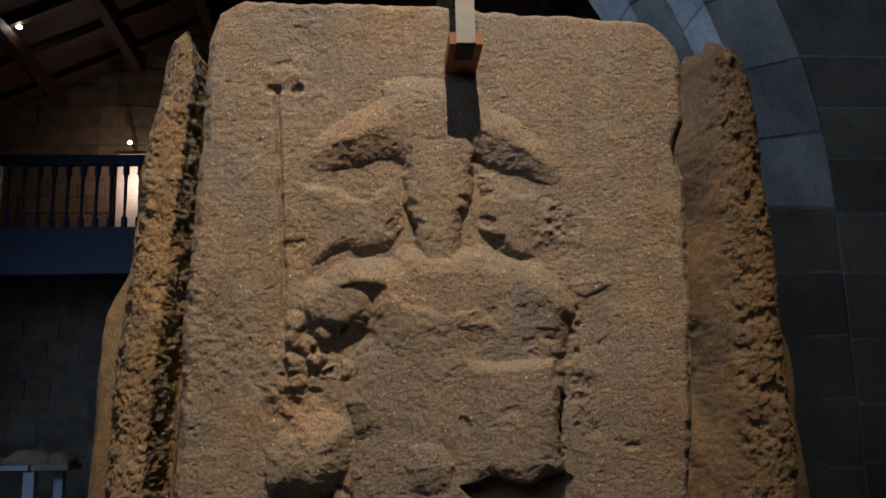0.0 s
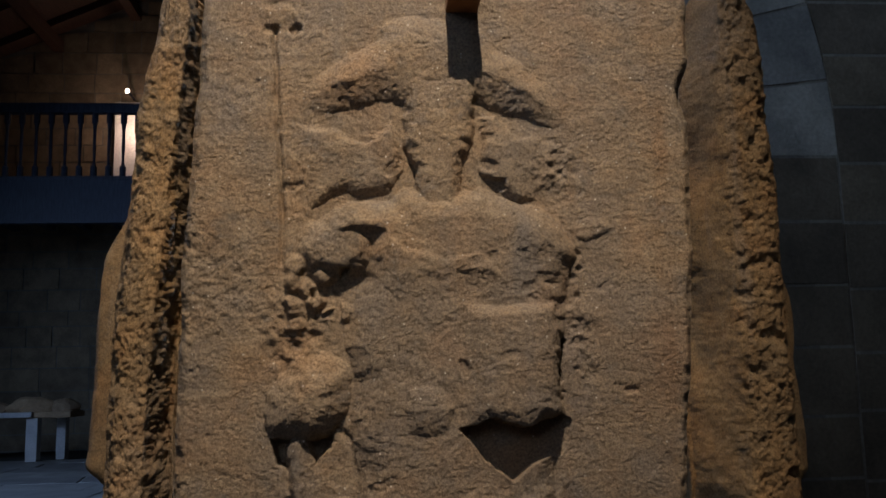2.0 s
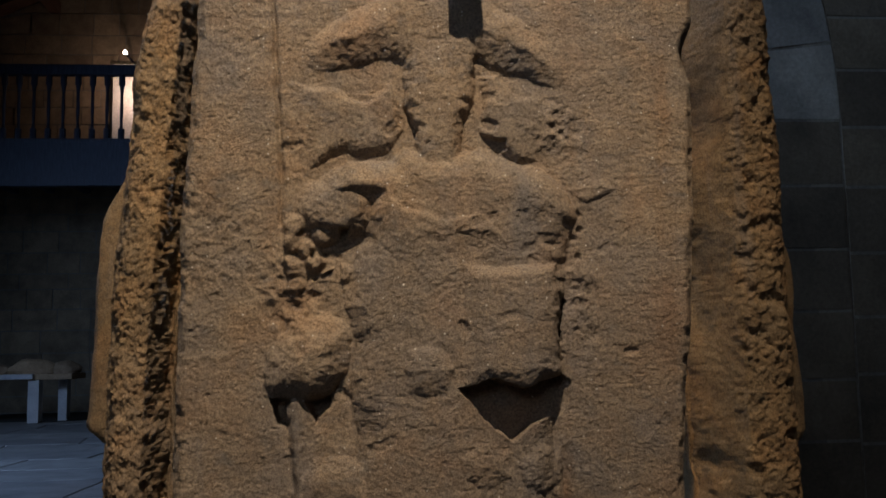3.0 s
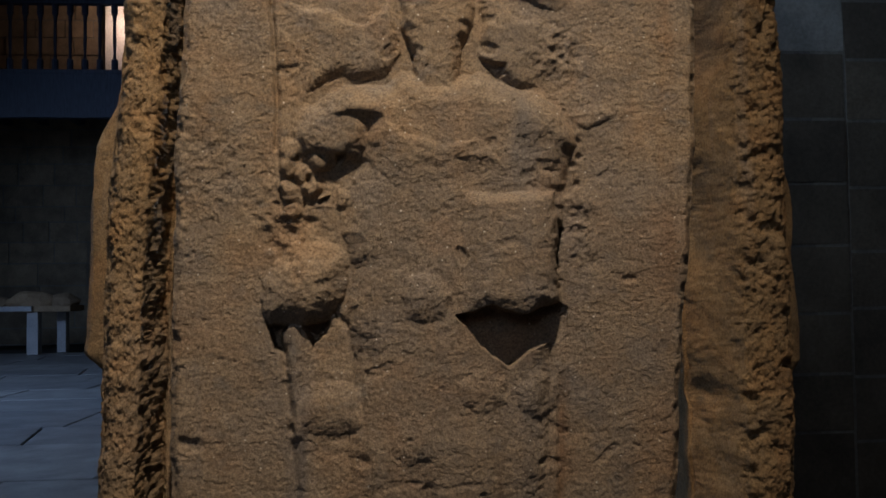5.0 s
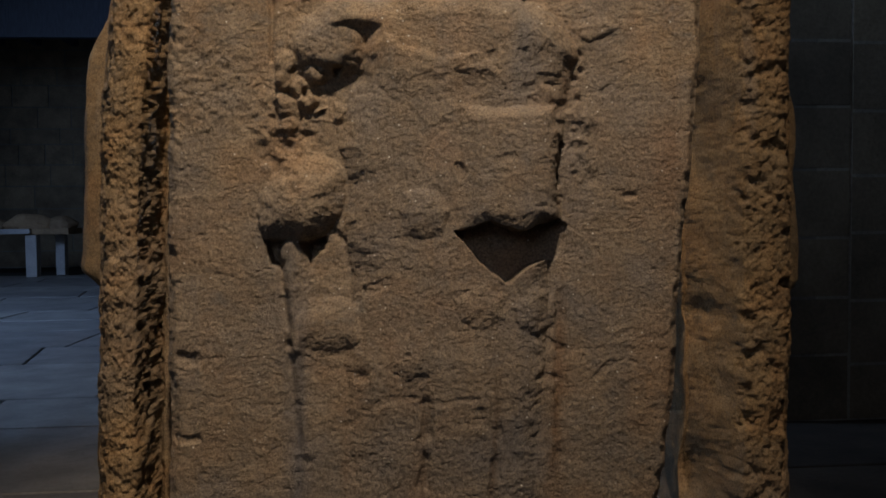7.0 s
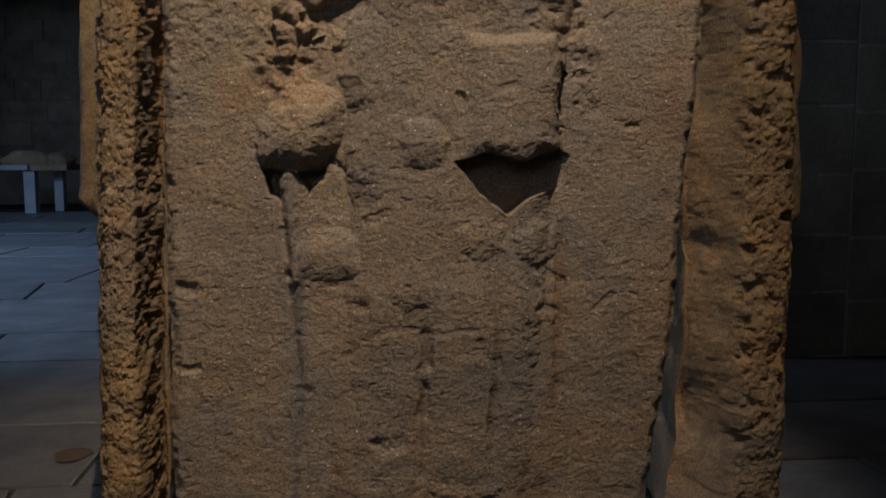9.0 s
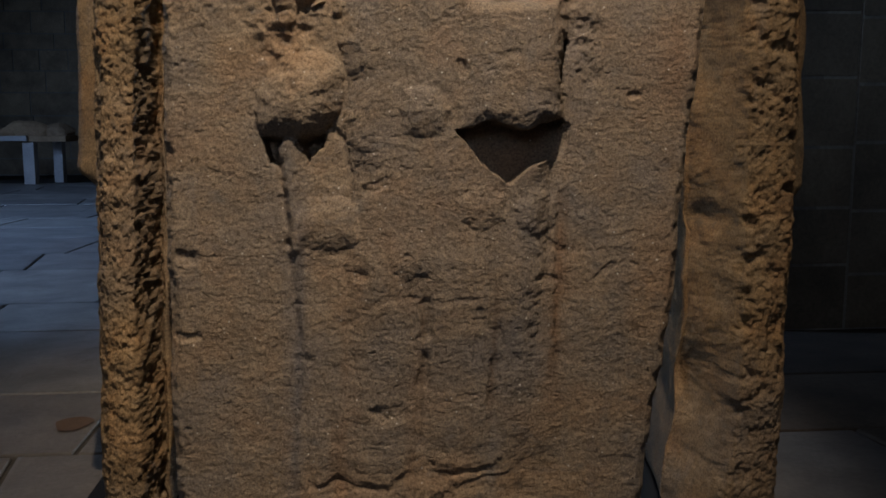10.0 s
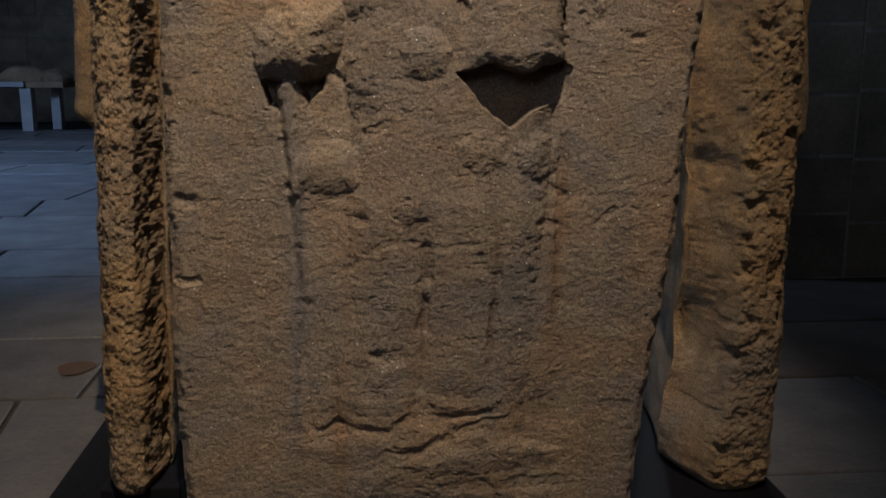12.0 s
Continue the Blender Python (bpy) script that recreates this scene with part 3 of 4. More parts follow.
    h = h + pit([(0.266, 1.544), (0.277, 1.522), (0.294, 1.493), (0.289, 1.458), (0.276, 1.465), (0.268, 1.493)], 0.040, 0.006) + pit([(0.405, 1.552), (0.414, 1.546), (0.41, 1.49), (0.405, 1.471), (0.385, 1.455), (0.373, 1.488), (0.393, 1.517)], 0.042, 0.006)
    h = h + pit([(0.412, 1.488), (0.438, 1.479), (0.464, 1.477), (0.466, 1.457), (0.451, 1.443), (0.428, 1.453), (0.416, 1.468)], 0.018, 0.007) + cut([(0.421, 1.506), (0.434, 1.499)], 0.010, 0.012) + cut([(0.425, 1.554), (0.436, 1.55)], 0.006, 0.010)
    h = h + cut([(0.244, 1.605), (0.255, 1.623), (0.272, 1.611)], 0.008, 0.014) + cut([(0.414, 1.625), (0.418, 1.605)], 0.010, 0.012) + cut([(0.242, 1.489), (0.257, 1.507)], 0.007, 0.013) + cut([(0.258, 1.584), (0.267, 1.558)], 0.006, 0.010)
    h = h + cut([(0.204, 1.767), (0.215, 1.763)], 0.022, 0.016) + cut([(0.174, 1.737), (0.2, 1.749)], 0.006, 0.012) + cut([(0.457, 1.75), (0.474, 1.736)], 0.010, 0.014) + cut([(0.491, 1.72), (0.527, 1.699)], 0.006, 0.012)
    h = h + lump(0.104, 1.408, 0.032, 0.026, -0.005)
    # ledge at the other side
    h = h + raised([(0.578, 1.376), (0.609, 1.356), (0.637, 1.359), (0.673, 1.375), (0.639, 1.4), (0.595, 1.399)], 0.009, 0.030, 0.010, 0.012)
    for p in [(0.592, 1.333), (0.598, 1.303), (0.591, 1.25), (0.589, 1.284)]:
        h = h + lump(p[0], p[1], 0.007, 0.009, -0.010)
    h = h + cut([(0.641, 1.258), (0.655, 1.268)], 0.004, 0.009) + lump(0.572, 1.178, 0.022, 0.05, -0.006)
    # hollowed knot: rounded lumps round torn holes
    for p, size, much in zip([(0.068, 1.312), (0.064, 1.281), (0.062, 1.234), (0.12, 1.295), (0.105, 1.244), (0.069, 1.199), (0.089, 1.265), (0.13, 1.218), (0.154, 1.222)], (0.030, 0.026, 0.028, 0.030, 0.022, 0.022, 0.024, 0.018, 0.022), (0.026, 0.024, 0.022, 0.028, 0.026, 0.018, 0.022, 0.020, 0.014)):
        h = np.maximum(h, lump(p[0], p[1], size, size * 1.05, much))
    h = h + pit([(0.148, 1.31), (0.169, 1.31), (0.158, 1.277), (0.187, 1.272), (0.171, 1.254), (0.152, 1.238), (0.148, 1.215), (0.135, 1.197), (0.113, 1.196), (0.1, 1.216), (0.14, 1.234), (0.123, 1.263), (0.113, 1.274), (0.146, 1.279)], 0.036, 0.008)
    h = h + pit([(0.074, 1.186), (0.095, 1.194), (0.137, 1.181), (0.131, 1.165), (0.109, 1.156), (0.089, 1.166)], 0.034, 0.008) + pit([(0.076, 1.295), (0.086, 1.309), (0.092, 1.303), (0.084, 1.291)], 0.016, 0.006) + pit([(0.09, 1.268), (0.105, 1.272), (0.113, 1.243), (0.101, 1.247)], 0.012, 0.008)
    h = h + cut([(0.035, 1.316), (0.041, 1.289)], 0.016, 0.009) + cut([(0.041, 1.289), (0.048, 1.219)], 0.014, 0.008) + cut([(0.048, 1.324), (0.067, 1.33)], 0.006, 0.008) + cut([(0.187, 1.285), (0.2, 1.287)], 0.008, 0.011)
    # square block with a deep hollow under it
    block = raised([(0.37, 1.227), (0.409, 1.233), (0.549, 1.235), (0.556, 1.198), (0.557, 1.054), (0.555, 1.011), (0.479, 1.0), (0.407, 1.007), (0.361, 0.997), (0.373, 1.097)], 0.046, 0.024, 0.038, 0.028)
    block = block * (0.35 + 0.65 * step(0.372, 0.42, u))
    h = h + block
    h = h + pit([(0.546, 1.104), (0.553, 1.118), (0.56, 1.11), (0.56, 1.093), (0.55, 1.083)], 0.020, 0.005) + pit([(0.547, 1.167), (0.556, 1.18), (0.564, 1.167), (0.562, 1.147), (0.553, 1.149)], 0.020, 0.006) + cut([(0.369, 1.125), (0.375, 1.109)], 0.008, 0.010) + cut([(0.433, 1.135), (0.46, 1.141)], 0.004, 0.009)
    hollow = step(0, 0.0045, inside(wu, wv, [(0.359, 1.012), (0.407, 1.027), (0.463, 1.018), (0.5, 1.016), (0.547, 1.032), (0.572, 1.021), (0.566, 0.984), (0.549, 0.958), (0.489, 0.943), (0.457, 0.915), (0.426, 0.937), (0.402, 0.957), (0.391, 0.978), (0.376, 0.997)]))
    h = h * (1 - hollow) + (-0.056) * hollow
    # rounded knot over two slots
    knot = raised([(0.006, 1.03), (0.01, 1.075), (0.033, 1.115), (0.075, 1.148), (0.13, 1.154), (0.169, 1.129), (0.172, 1.078), (0.165, 1.038), (0.135, 1.01), (0.119, 1.001), (0.093, 0.992), (0.063, 0.997), (0.043, 0.998), (0.016, 1.008)], 0.054, 0.090, 0.044, 0.055)
    h = np.maximum(h, knot)
    h = h + pit([(0.017, 1.004), (0.065, 0.997), (0.051, 0.981), (0.051, 0.949), (0.033, 0.954)], 0.034, 0.008) + pit([(0.083, 0.993), (0.119, 1.001), (0.134, 1.01), (0.126, 0.978), (0.1, 0.945), (0.093, 0.969)], 0.036, 0.008)
    h = h + lump(0.025, 1.15, 0.03, 0.03, -0.006) + cut([(0.031, 1.138), (0.057, 1.114)], 0.005, 0.014)
    h = h + cut([(0.145, 1.014), (0.161, 0.998)], 0.008, 0.009) + cut([(0.11, 1.067), (0.132, 1.075)], 0.004, 0.010)
    # staff
    h = h + 0.012 * np.exp(-(line(wu, wv, [(0.07, 0.984), (0.072, 0.919), (0.077, 0.809)]) / 0.016) ** 2) + 0.006 * np.exp(-(line(wu, wv, [(0.077, 0.809), (0.094, 0.617)]) / 0.016) ** 2)
    h = h + cut([(0.011, 1.775), (0.028, 1.775)], 0.010, 0.012) + cut([(0.061, 1.772), (0.068, 1.778)], 0.016, 0.010) + lump(0.038, 1.802, 0.055, 0.022, 0.005) + cut([(0.022, 1.817), (0.049, 1.827)], 0.004, 0.010) + cut([(-0.012, 1.734), (0.003, 1.731)], 0.002, 0.010)
    h = h + cut([(0.047, 1.462), (0.062, 1.464)], 0.006, 0.010)
    # swellings down the front
    h = h + raised([(0.072, 0.859), (0.097, 0.893), (0.152, 0.899), (0.192, 0.871), (0.197, 0.824), (0.185, 0.802), (0.151, 0.793), (0.111, 0.796), (0.081, 0.809)], 0.020, 0.060, 0.040, 0.034)
    h = h + raised([(0.267, 1.084), (0.3, 1.091), (0.334, 1.087), (0.356, 1.046), (0.345, 1.006), (0.304, 0.991), (0.272, 1.005), (0.259, 1.047)], 0.016, 0.018, 0.044, 0.030)
    h = h + raised([(0.354, 0.888), (0.406, 0.913), (0.452, 0.902), (0.448, 0.851), (0.405, 0.831), (0.366, 0.847)], 0.012, 0.05, 0.034, 0.030) + raised([(0.462, 0.891), (0.509, 0.909), (0.553, 0.89), (0.554, 0.838), (0.508, 0.813), (0.469, 0.835)], 0.012, 0.05, 0.034, 0.030)
    h = h + raised([(0.241, 0.815), (0.282, 0.844), (0.328, 0.813), (0.322, 0.757), (0.271, 0.743), (0.246, 0.759)], 0.008, 0.05, 0.020, 0.030)
    h = h + cut([(0.202, 0.907), (0.237, 0.92)], 0.006, 0.012) + cut([(0.17, 0.893), (0.184, 0.889)], 0.003, 0.010) + cut([(0.185, 0.752), (0.196, 0.749)], 0.005, 0.010) + cut([(0.503, 0.814), (0.534, 0.806), (0.56, 0.797)], 0.005, 0.010)
    # upright folds and their creases
    for a, b, c in ((*[(0.308, 0.721), (0.301, 0.531)], 0.012), (*[(0.301, 0.531), (0.295, 0.422)], 0.005), (*[(0.433, 0.735), (0.438, 0.603)], 0.007), (*[(0.438, 0.603), (0.427, 0.473)], 0.013), (*[(0.562, 0.907), (0.555, 0.665)], 0.009), (*[(0.555, 0.665), (0.555, 0.568)], 0.005), (*[(0.136, 0.503), (0.136, 0.427)], 0.006), (*[(0.109, 0.578), (0.098, 0.483)], 0.003)):
        h = h + cut([a, b], c * step(-0.01, 0.02, a[1] - v) * step(-0.01, 0.02, v - b[1]) * (0.65 + 0.6 * field(u, v, 38, 44)), 0.014)
    folds = step(0.36, 0.46, v) * (1 - step(0.74, 0.86, v))
    for mid_u, wide, much in ((0.215, 0.075, 0.007), (0.372, 0.055, 0.010), (0.497, 0.052, 0.009)):
        h = h + much * folds * np.exp(-((u + 0.01 * (v - 0.5) - mid_u + 0.004 * field(u, v, 14, 19)) / wide) ** 4)
    h = h + cut([(0.224, 0.704), (0.241, 0.712), (0.288, 0.709)], 0.003, 0.008) + cut([(0.306, 0.7), (0.324, 0.704), (0.396, 0.709)], 0.002, 0.006) + cut([(0.404, 0.688), (0.419, 0.659)], 0.004, 0.008) + cut([(0.368, 0.523), (0.387, 0.531), (0.429, 0.53)], 0.002, 0.006) + cut([(0.511, 0.741), (0.545, 0.74)], 0.004, 0.008) + cut([(0.628, 0.737), (0.654, 0.762)], 0.004, 0.008)
    h = h + lump(0.241, 0.495, 0.045, 0.022, -0.007) + lump(0.218, 0.501, 0.016, 0.012, -0.006) + lump(0.169, 0.663, 0.014, 0.012, -0.003) + cut([(0.198, 0.42), (0.221, 0.417)], 0.004, 0.012) + cut([(0.649, 0.384), (0.691, 0.383)], 0.004, 0.016)
    # overlapping ledges at the foot
    h = h + raised([(0.103, 0.351), (0.145, 0.365), (0.187, 0.35), (0.239, 0.351), (0.273, 0.373), (0.282, 0.434), (0.105, 0.439)], 0.006, 0.05, 0.006, 0.02) + raised([(0.082, 0.318), (0.145, 0.343), (0.239, 0.34), (0.25, 0.312), (0.186, 0.28), (0.102, 0.284)], 0.007, 0.030, 0.03, 0.03)
    h = h + raised([(0.25, 0.305), (0.292, 0.308), (0.348, 0.338), (0.356, 0.362), (0.292, 0.369), (0.25, 0.334)], 0.006, 0.04, 0.006, 0.02) + raised([(0.239, 0.278), (0.292, 0.301), (0.356, 0.331), (0.41, 0.346), (0.464, 0.332), (0.573, 0.3), (0.574, 0.265), (0.313, 0.252)], 0.010, 0.032, 0.04, 0.03)
    h = h + raised([(0.318, 0.38), (0.388, 0.378), (0.441, 0.389), (0.457, 0.417), (0.314, 0.422)], 0.007, 0.05, 0.007, 0.02) + raised([(0.362, 0.344), (0.42, 0.365), (0.463, 0.37), (0.468, 0.379), (0.409, 0.374), (0.356, 0.37)], 0.007, 0.012, 0.007, 0.01)
    for pts, c, w in (([(0.046, 0.346), (0.072, 0.348)], 0.007, 0.009), ([(0.105, 0.349), (0.145, 0.365)], 0.009, 0.008), ([(0.145, 0.364), (0.187, 0.35), (0.237, 0.35), (0.273, 0.37)], 0.010, 0.010), ([(0.316, 0.384), (0.356, 0.38)], 0.008, 0.012), ([(0.383, 0.379), (0.409, 0.383), (0.437, 0.388)], 0.009, 0.014), ([(0.362, 0.347), (0.409, 0.365), (0.461, 0.368)], 0.008, 0.009), ([(0.237, 0.309), (0.287, 0.307), (0.348, 0.335)], 0.010, 0.009), ([(0.437, 0.322), (0.453, 0.318)], 0.006, 0.010), ([(0.469, 0.319), (0.513, 0.317)], 0.003, 0.007), ([(0.416, 0.289), (0.442, 0.298)], 0.004, 0.008), ([(0.373, 0.252), (0.41, 0.266)], 0.004, 0.008), ([(0.346, 0.226), (0.411, 0.232), (0.465, 0.228), (0.57, 0.228)], 0.014, 0.015), ([(0.26, 0.33), (0.282, 0.34)], 0.004, 0.008)):
        h = h + cut(pts, 0.34 * c, w * 1.3)
    h = h + cut([(-0.138, 0.641), (-0.103, 0.643)], 0.007, 0.010) + cut([(-0.127, 0.792), (-0.104, 0.788)], 0.007, 0.011) + cut([(0.679, 1.072), (0.693, 1.074)], 0.006, 0.008) + cut([(-0.125, 0.785), (-0.096, 0.785)], 0.006, 0.014)
    # crumbled scarps
    gz, gs = np.gradient(h, U_STEP)
    steep = step(0.7, 2.0, np.hypot(gz, gs))
    for _ in range(8):
        steep = (2 * steep + np.roll(steep, 2, 0) + np.roll(steep, -2, 0) + np.roll(steep, 2, 1) + np.roll(steep, -2, 1)) / 6
    h = h + steep * (0.0022 * rough_field(u, v, 60, 3, 201, 0.6) - 0.0018 * step(0.2, 0.9, rough_field(u, v, 85, 2, 207)))

    def score(points, depth, width):
        return -depth * (0.75 + 0.25 * field(u, v, 30, 77)) * np.exp(-(line(u + 0.002 * field(u, v, 40, 13), v, points) / width) ** 2)

    h = h + score([(0.026, 1.773), (0.03, 1.681), (0.034, 1.58), (0.04, 1.471), (0.042, 1.386), (0.039, 1.317)], 0.013, 0.0042)
    h = h + score([(0.051, 0.954), (0.058, 0.899), (0.064, 0.809)], 0.014, 0.007) + score([(0.064, 0.809), (0.072, 0.698), (0.079, 0.618)], 0.009, 0.008) + score([(0.079, 0.6), (0.084, 0.494), (0.093, 0.351)], 0.006, 0.008)
    # weathering: broad swells, flaked terraces, pits and grain
    h = h + 0.0026 * rough_field(u, v, 7, 2, 1) + 0.0006 * rough_field(u, v * 1.2, 24, 2, 20)
    flake = rough_field(u, v * 1.5, 13, 5, 121, 0.62)
    h = h + 0.0007 * step(-0.04, 0.06, flake - 0.15) + 0.0007 * step(-0.04, 0.06, flake + 0.35) + 0.0005 * step(-0.05, 0.07, rough_field(u, v * 1.7, 27, 4, 131, 0.6) - 0.3)
    h = h + 0.0006 * rough_field(u, v * 1.15, 105, 3, 25, 0.75)
    h = h - 0.0016 * step(0.85, 1.35, rough_field(u, v * 1.9, 50, 3, 31, 0.6)) - 0.0011 * step(0.6, 1.05, rough_field(u, v * 1.6, 110, 2, 37))
    scarred = step(0.1, 0.7, field(u, v, 9, 61)) * (1 - step(0.20, 0.32, u)) * step(0.9, 1.0, v)
    h = h + 0.003 * scarred * rough_field(u, v, 60, 3, 71)
    torn = np.exp(-(np.hypot((u - 0.075) / 0.075, (v - 1.235) / 0.095)) ** 4)
    h = h + torn * (0.005 * rough_field(u, v, 34, 3, 151, 0.6) - 0.006 * step(0.3, 0.8, rough_field(u, v, 40, 2, 157)))
    broken = np.exp(-(np.hypot((u - 0.56) / 0.055, (v - 1.49) / 0.075)) ** 4) + np.exp(-(np.hypot((u - 0.60) / 0.03, (v - 1.17) / 0.10)) ** 4)
    h = h + broken * 0.005 * rough_field(u, v, 38, 3, 171, 0.6)
    # worn rounded edges
    edge = np.minimum(np.minimum(u - left, right - u), 1.966 - drop * step(1.6, 1.95, v) - v)
    edge = edge + 0.004 * rough_field(u, v, 40, 2, 81)
    h = h - 0.020 * (1 - step(-0.004, 0.022, edge)) ** 1.5
    h = h - 0.022 * np.exp(-(np.hypot((u - 0.835) / 0.018, (v - 1.655) / 0.03)) ** 2)

    front = np.stack([u, -h, z], -1)
    n = rows * cols
    idx = np.arange(n).reshape(rows, cols)
    faces = np.stack([idx[:-1, :-1], idx[:-1, 1:], idx[1:, 1:], idx[1:, :-1]], -1).reshape(-1, 4).tolist()
    rim = np.concatenate([idx[0, :-1], idx[:-1, -1], idx[-1, :0:-1], idx[:0:-1, 0]])
    verts = front.reshape(-1, 3)
    mid = np.array([0.34, 0.0, 1.02])
    loops, last = [verts], rim
    count = n
    rp = verts[rim]
    for k, y in enumerate((0.03, 0.05, 0.08, 0.10, 0.12, 0.15, 0.18)):
        p = rp.copy()
        p[:, 1] = y
        out = 0.0035 * rough_field(np.arange(len(rim)) * 0.0028, 0 * rim + y, 45, 3, 91) - 0.002
        away = (p - mid) * np.array([1, 0, 1])
        away /= np.linalg.norm(away, axis=1)[:, None]
        p += away * out[:, None]
        loops.append(p)
        cur = np.arange(count, count + len(rim))
        count += len(rim)
        a, b = last, np.roll(last, -1)
        c, d = np.roll(cur, -1), cur
        faces += np.stack([a, d, c, b], -1).tolist()
        last = cur
    loops.append(np.array([[0.34, 0.185, 1.0]]))
    faces += np.stack([last, np.full(len(rim), count), np.roll(last, -1)], -1).tolist()
    return mesh_object("carved_stone_slab", np.concatenate(loops).tolist(), faces, STONE, smooth=True)


slab = tagged(carved_slab(), "weathered brown sandstone slab with worn deep relief carving", "stone slab", "display of standing stones")

# ---- the two stones that stand edge-on beside it ----


def edge_stone(zs, lefts, rights, y0, depth, bulges, seed, rugged, splay, girth, turn, inner):
    """An upright slab seen on its rough end. bulges: side (-1 or 1), depth, from z, to z, y."""
    z_low, z_high = zs[0], zs[-1]
    rows = int((z_high - z_low) / 0.0026)
    z = np.linspace(z_low, z_high, rows)
    lo, hi = np.interp(z, zs, lefts), np.interp(z, zs, rights)
    n_side, n_front, n_far = 90, 64, 14
    # along the loop: left flank towards the viewer, the end, right flank away
    a = np.concatenate([np.linspace(1, 0.35, n_far, endpoint=False), np.linspace(0.35, 0.0, n_side, endpoint=False)])
    px = np.concatenate([np.zeros(len(a)), np.linspace(0, 1, n_front), np.ones(len(a))])
    py = np.concatenate([a, np.zeros(n_front), a[::-1]])
    zz, xx = np.meshgrid(z, px, indexing="ij")
    yy = np.meshgrid(z, py, indexing="ij")[1]
    width = (hi - lo)[:, None]
    arc = np.concatenate([[0], np.cumsum(np.hypot(np.diff(px) * girth, np.diff(py * depth + turn * np.clip(1 - px * 2.7, 0, 1) ** 1.1 * np.exp(-py * 3) + inner * np.clip((px - 0.78) / 0.22, 0, 1) ** 1.1 * np.exp(-py * 5))))])
    ss = np.meshgrid(z, arc, indexing="ij")[1]
    near_end = np.exp(-yy * depth / 0.035)
    x = lo[:, None] + xx * width
    x = x + (0.5 - xx) * 2 * 0.014 * np.where((xx < 0.01) | (xx > 0.99), near_end, 1.0)
    y = y0 + yy * depth + 0.03 * (np.abs(xx - 0.5) * 2) ** 4 * np.where((xx > 0.01) & (xx < 0.99), 1.0, 1.0) * np.exp(-yy * 8)
    x = x + splay * np.maximum(y - y0 - 0.03, 0)
    nx = np.where(xx < 0.01, -1.0, np.where(xx > 0.99, 1.0, (xx - 0.5) * 1.1))
    ny = np.where((xx < 0.01) | (xx > 0.99), -0.35 * near_end, -1.0)
    y = y + turn * np.clip(1 - xx * 2.7, 0, 1) ** 1.1 * np.exp(-yy * 3)
    y = y + inner * np.clip((xx - 0.78) / 0.22, 0, 1) ** 1.1 * np.exp(-yy * 5)
    slant = 0.5 * (turn > 0) * (1 - step(0.25, 0.42, xx)) + 0.8 * (inner > 0) * step(0.74, 0.86, xx)
    nx = np.where((xx > 0.01) & (xx < 0.99), nx + slant * np.sign(xx - 0.5), nx)
    ny = np.where((xx > 0.01) & (xx < 0.99), ny * (1 - 0.55 * slant), ny)
    end = np.clip(np.where((xx < 0.01) | (xx > 0.99), near_end, 1.0), 0, 1)
    if turn:
        # worn hollows along the inner arris, and a foot that swells out
        for za, size_z, deep in ((0.41, 0.09, 0.105), (1.24, 0.10, 0.105), (1.60, 0.07, 0.060), (0.81, 0.03, 0.045), (0.24, 0.05, 0.04)):
            y = y + deep * np.exp(-((xx - 0.12) / 0.14) ** 2 - ((zz - za) / size_z) ** 2) * np.exp(-yy * 6)
        x = x - 0.030 * np.exp(-((zz - 0.16) / 0.13) ** 2) * (1 - xx) * np.exp(-yy * 6)
        end = end * (0.10 + 0.90 * step(0.22, 0.42, xx))
    r = (0.004 + 0.002 * end) * rough_field(ss, zz, 9, 2, seed) + (0.0008 + 0.0022 * end) * rough_field(ss, zz * 1.1, 40, 3, seed + 5, 0.55)
    r = r - rugged * end * 0.013 * step(0.0, 1.35, rough_field(ss, zz * 1.25, 21, 4, seed + 9, 0.5)) - (0.0005 + 0.0022 * end) * step(0.4, 1.0, rough_field(ss, zz * 1.2, 85, 2, seed + 13))
    r = r + (0.0006 + 0.0015 * end) * rough_field(ss, zz, 95, 3, seed + 17, 0.75)
    for side, much, za, zb, ya in bulges:
        on = (xx < 0.01) if side < 0 else (xx > 0.99)
        r = r + np.where(on, much * step(za, za + 0.08, zz) * (1 - step(zb - 0.22, zb, zz)) * step(ya, ya + 0.07, yy * depth) * (1 + 0.15 * field(zz, yy, 9, seed)), 0.0)
    x, y = x + nx * r, y + ny * r
    # rounded head and foot
    cap = np.clip((zz - (z_high - 0.05)) / 0.05, 0, 1) ** 2
    foot = np.clip(((z_low + 0.04) - zz) / 0.04, 0, 1) ** 2
    ctr = ((lo + hi) / 2)[:, None]
    x = x + (ctr - x) * ((0.40 - 0.22 * (turn > 0)) * cap + 0.30 * foot)
    y = y + (0.03 * cap + 0.02 * foot) * (1 - yy)
    zz = zz + 0.012 * field(x, y, 30, seed + 2) * cap
    cols = len(px)
    n = rows * cols
    idx = np.arange(n).reshape(rows, cols)
    faces = np.stack([idx[:-1, :-1], idx[:-1, 1:], idx[1:, 1:], idx[1:, :-1]], -1).reshape(-1, 4).tolist()
    faces += np.stack([idx[:-1, -1], idx[:-1, 0], idx[1:, 0], idx[1:, -1]], -1).tolist()
    faces += [idx[0, ::-1].tolist(), idx[-1].tolist()]
    verts = np.stack([x, y, zz], -1).reshape(-1, 3).tolist()
    return mesh_object("standing_stone", verts, faces, STONE_SIDE, smooth=True)


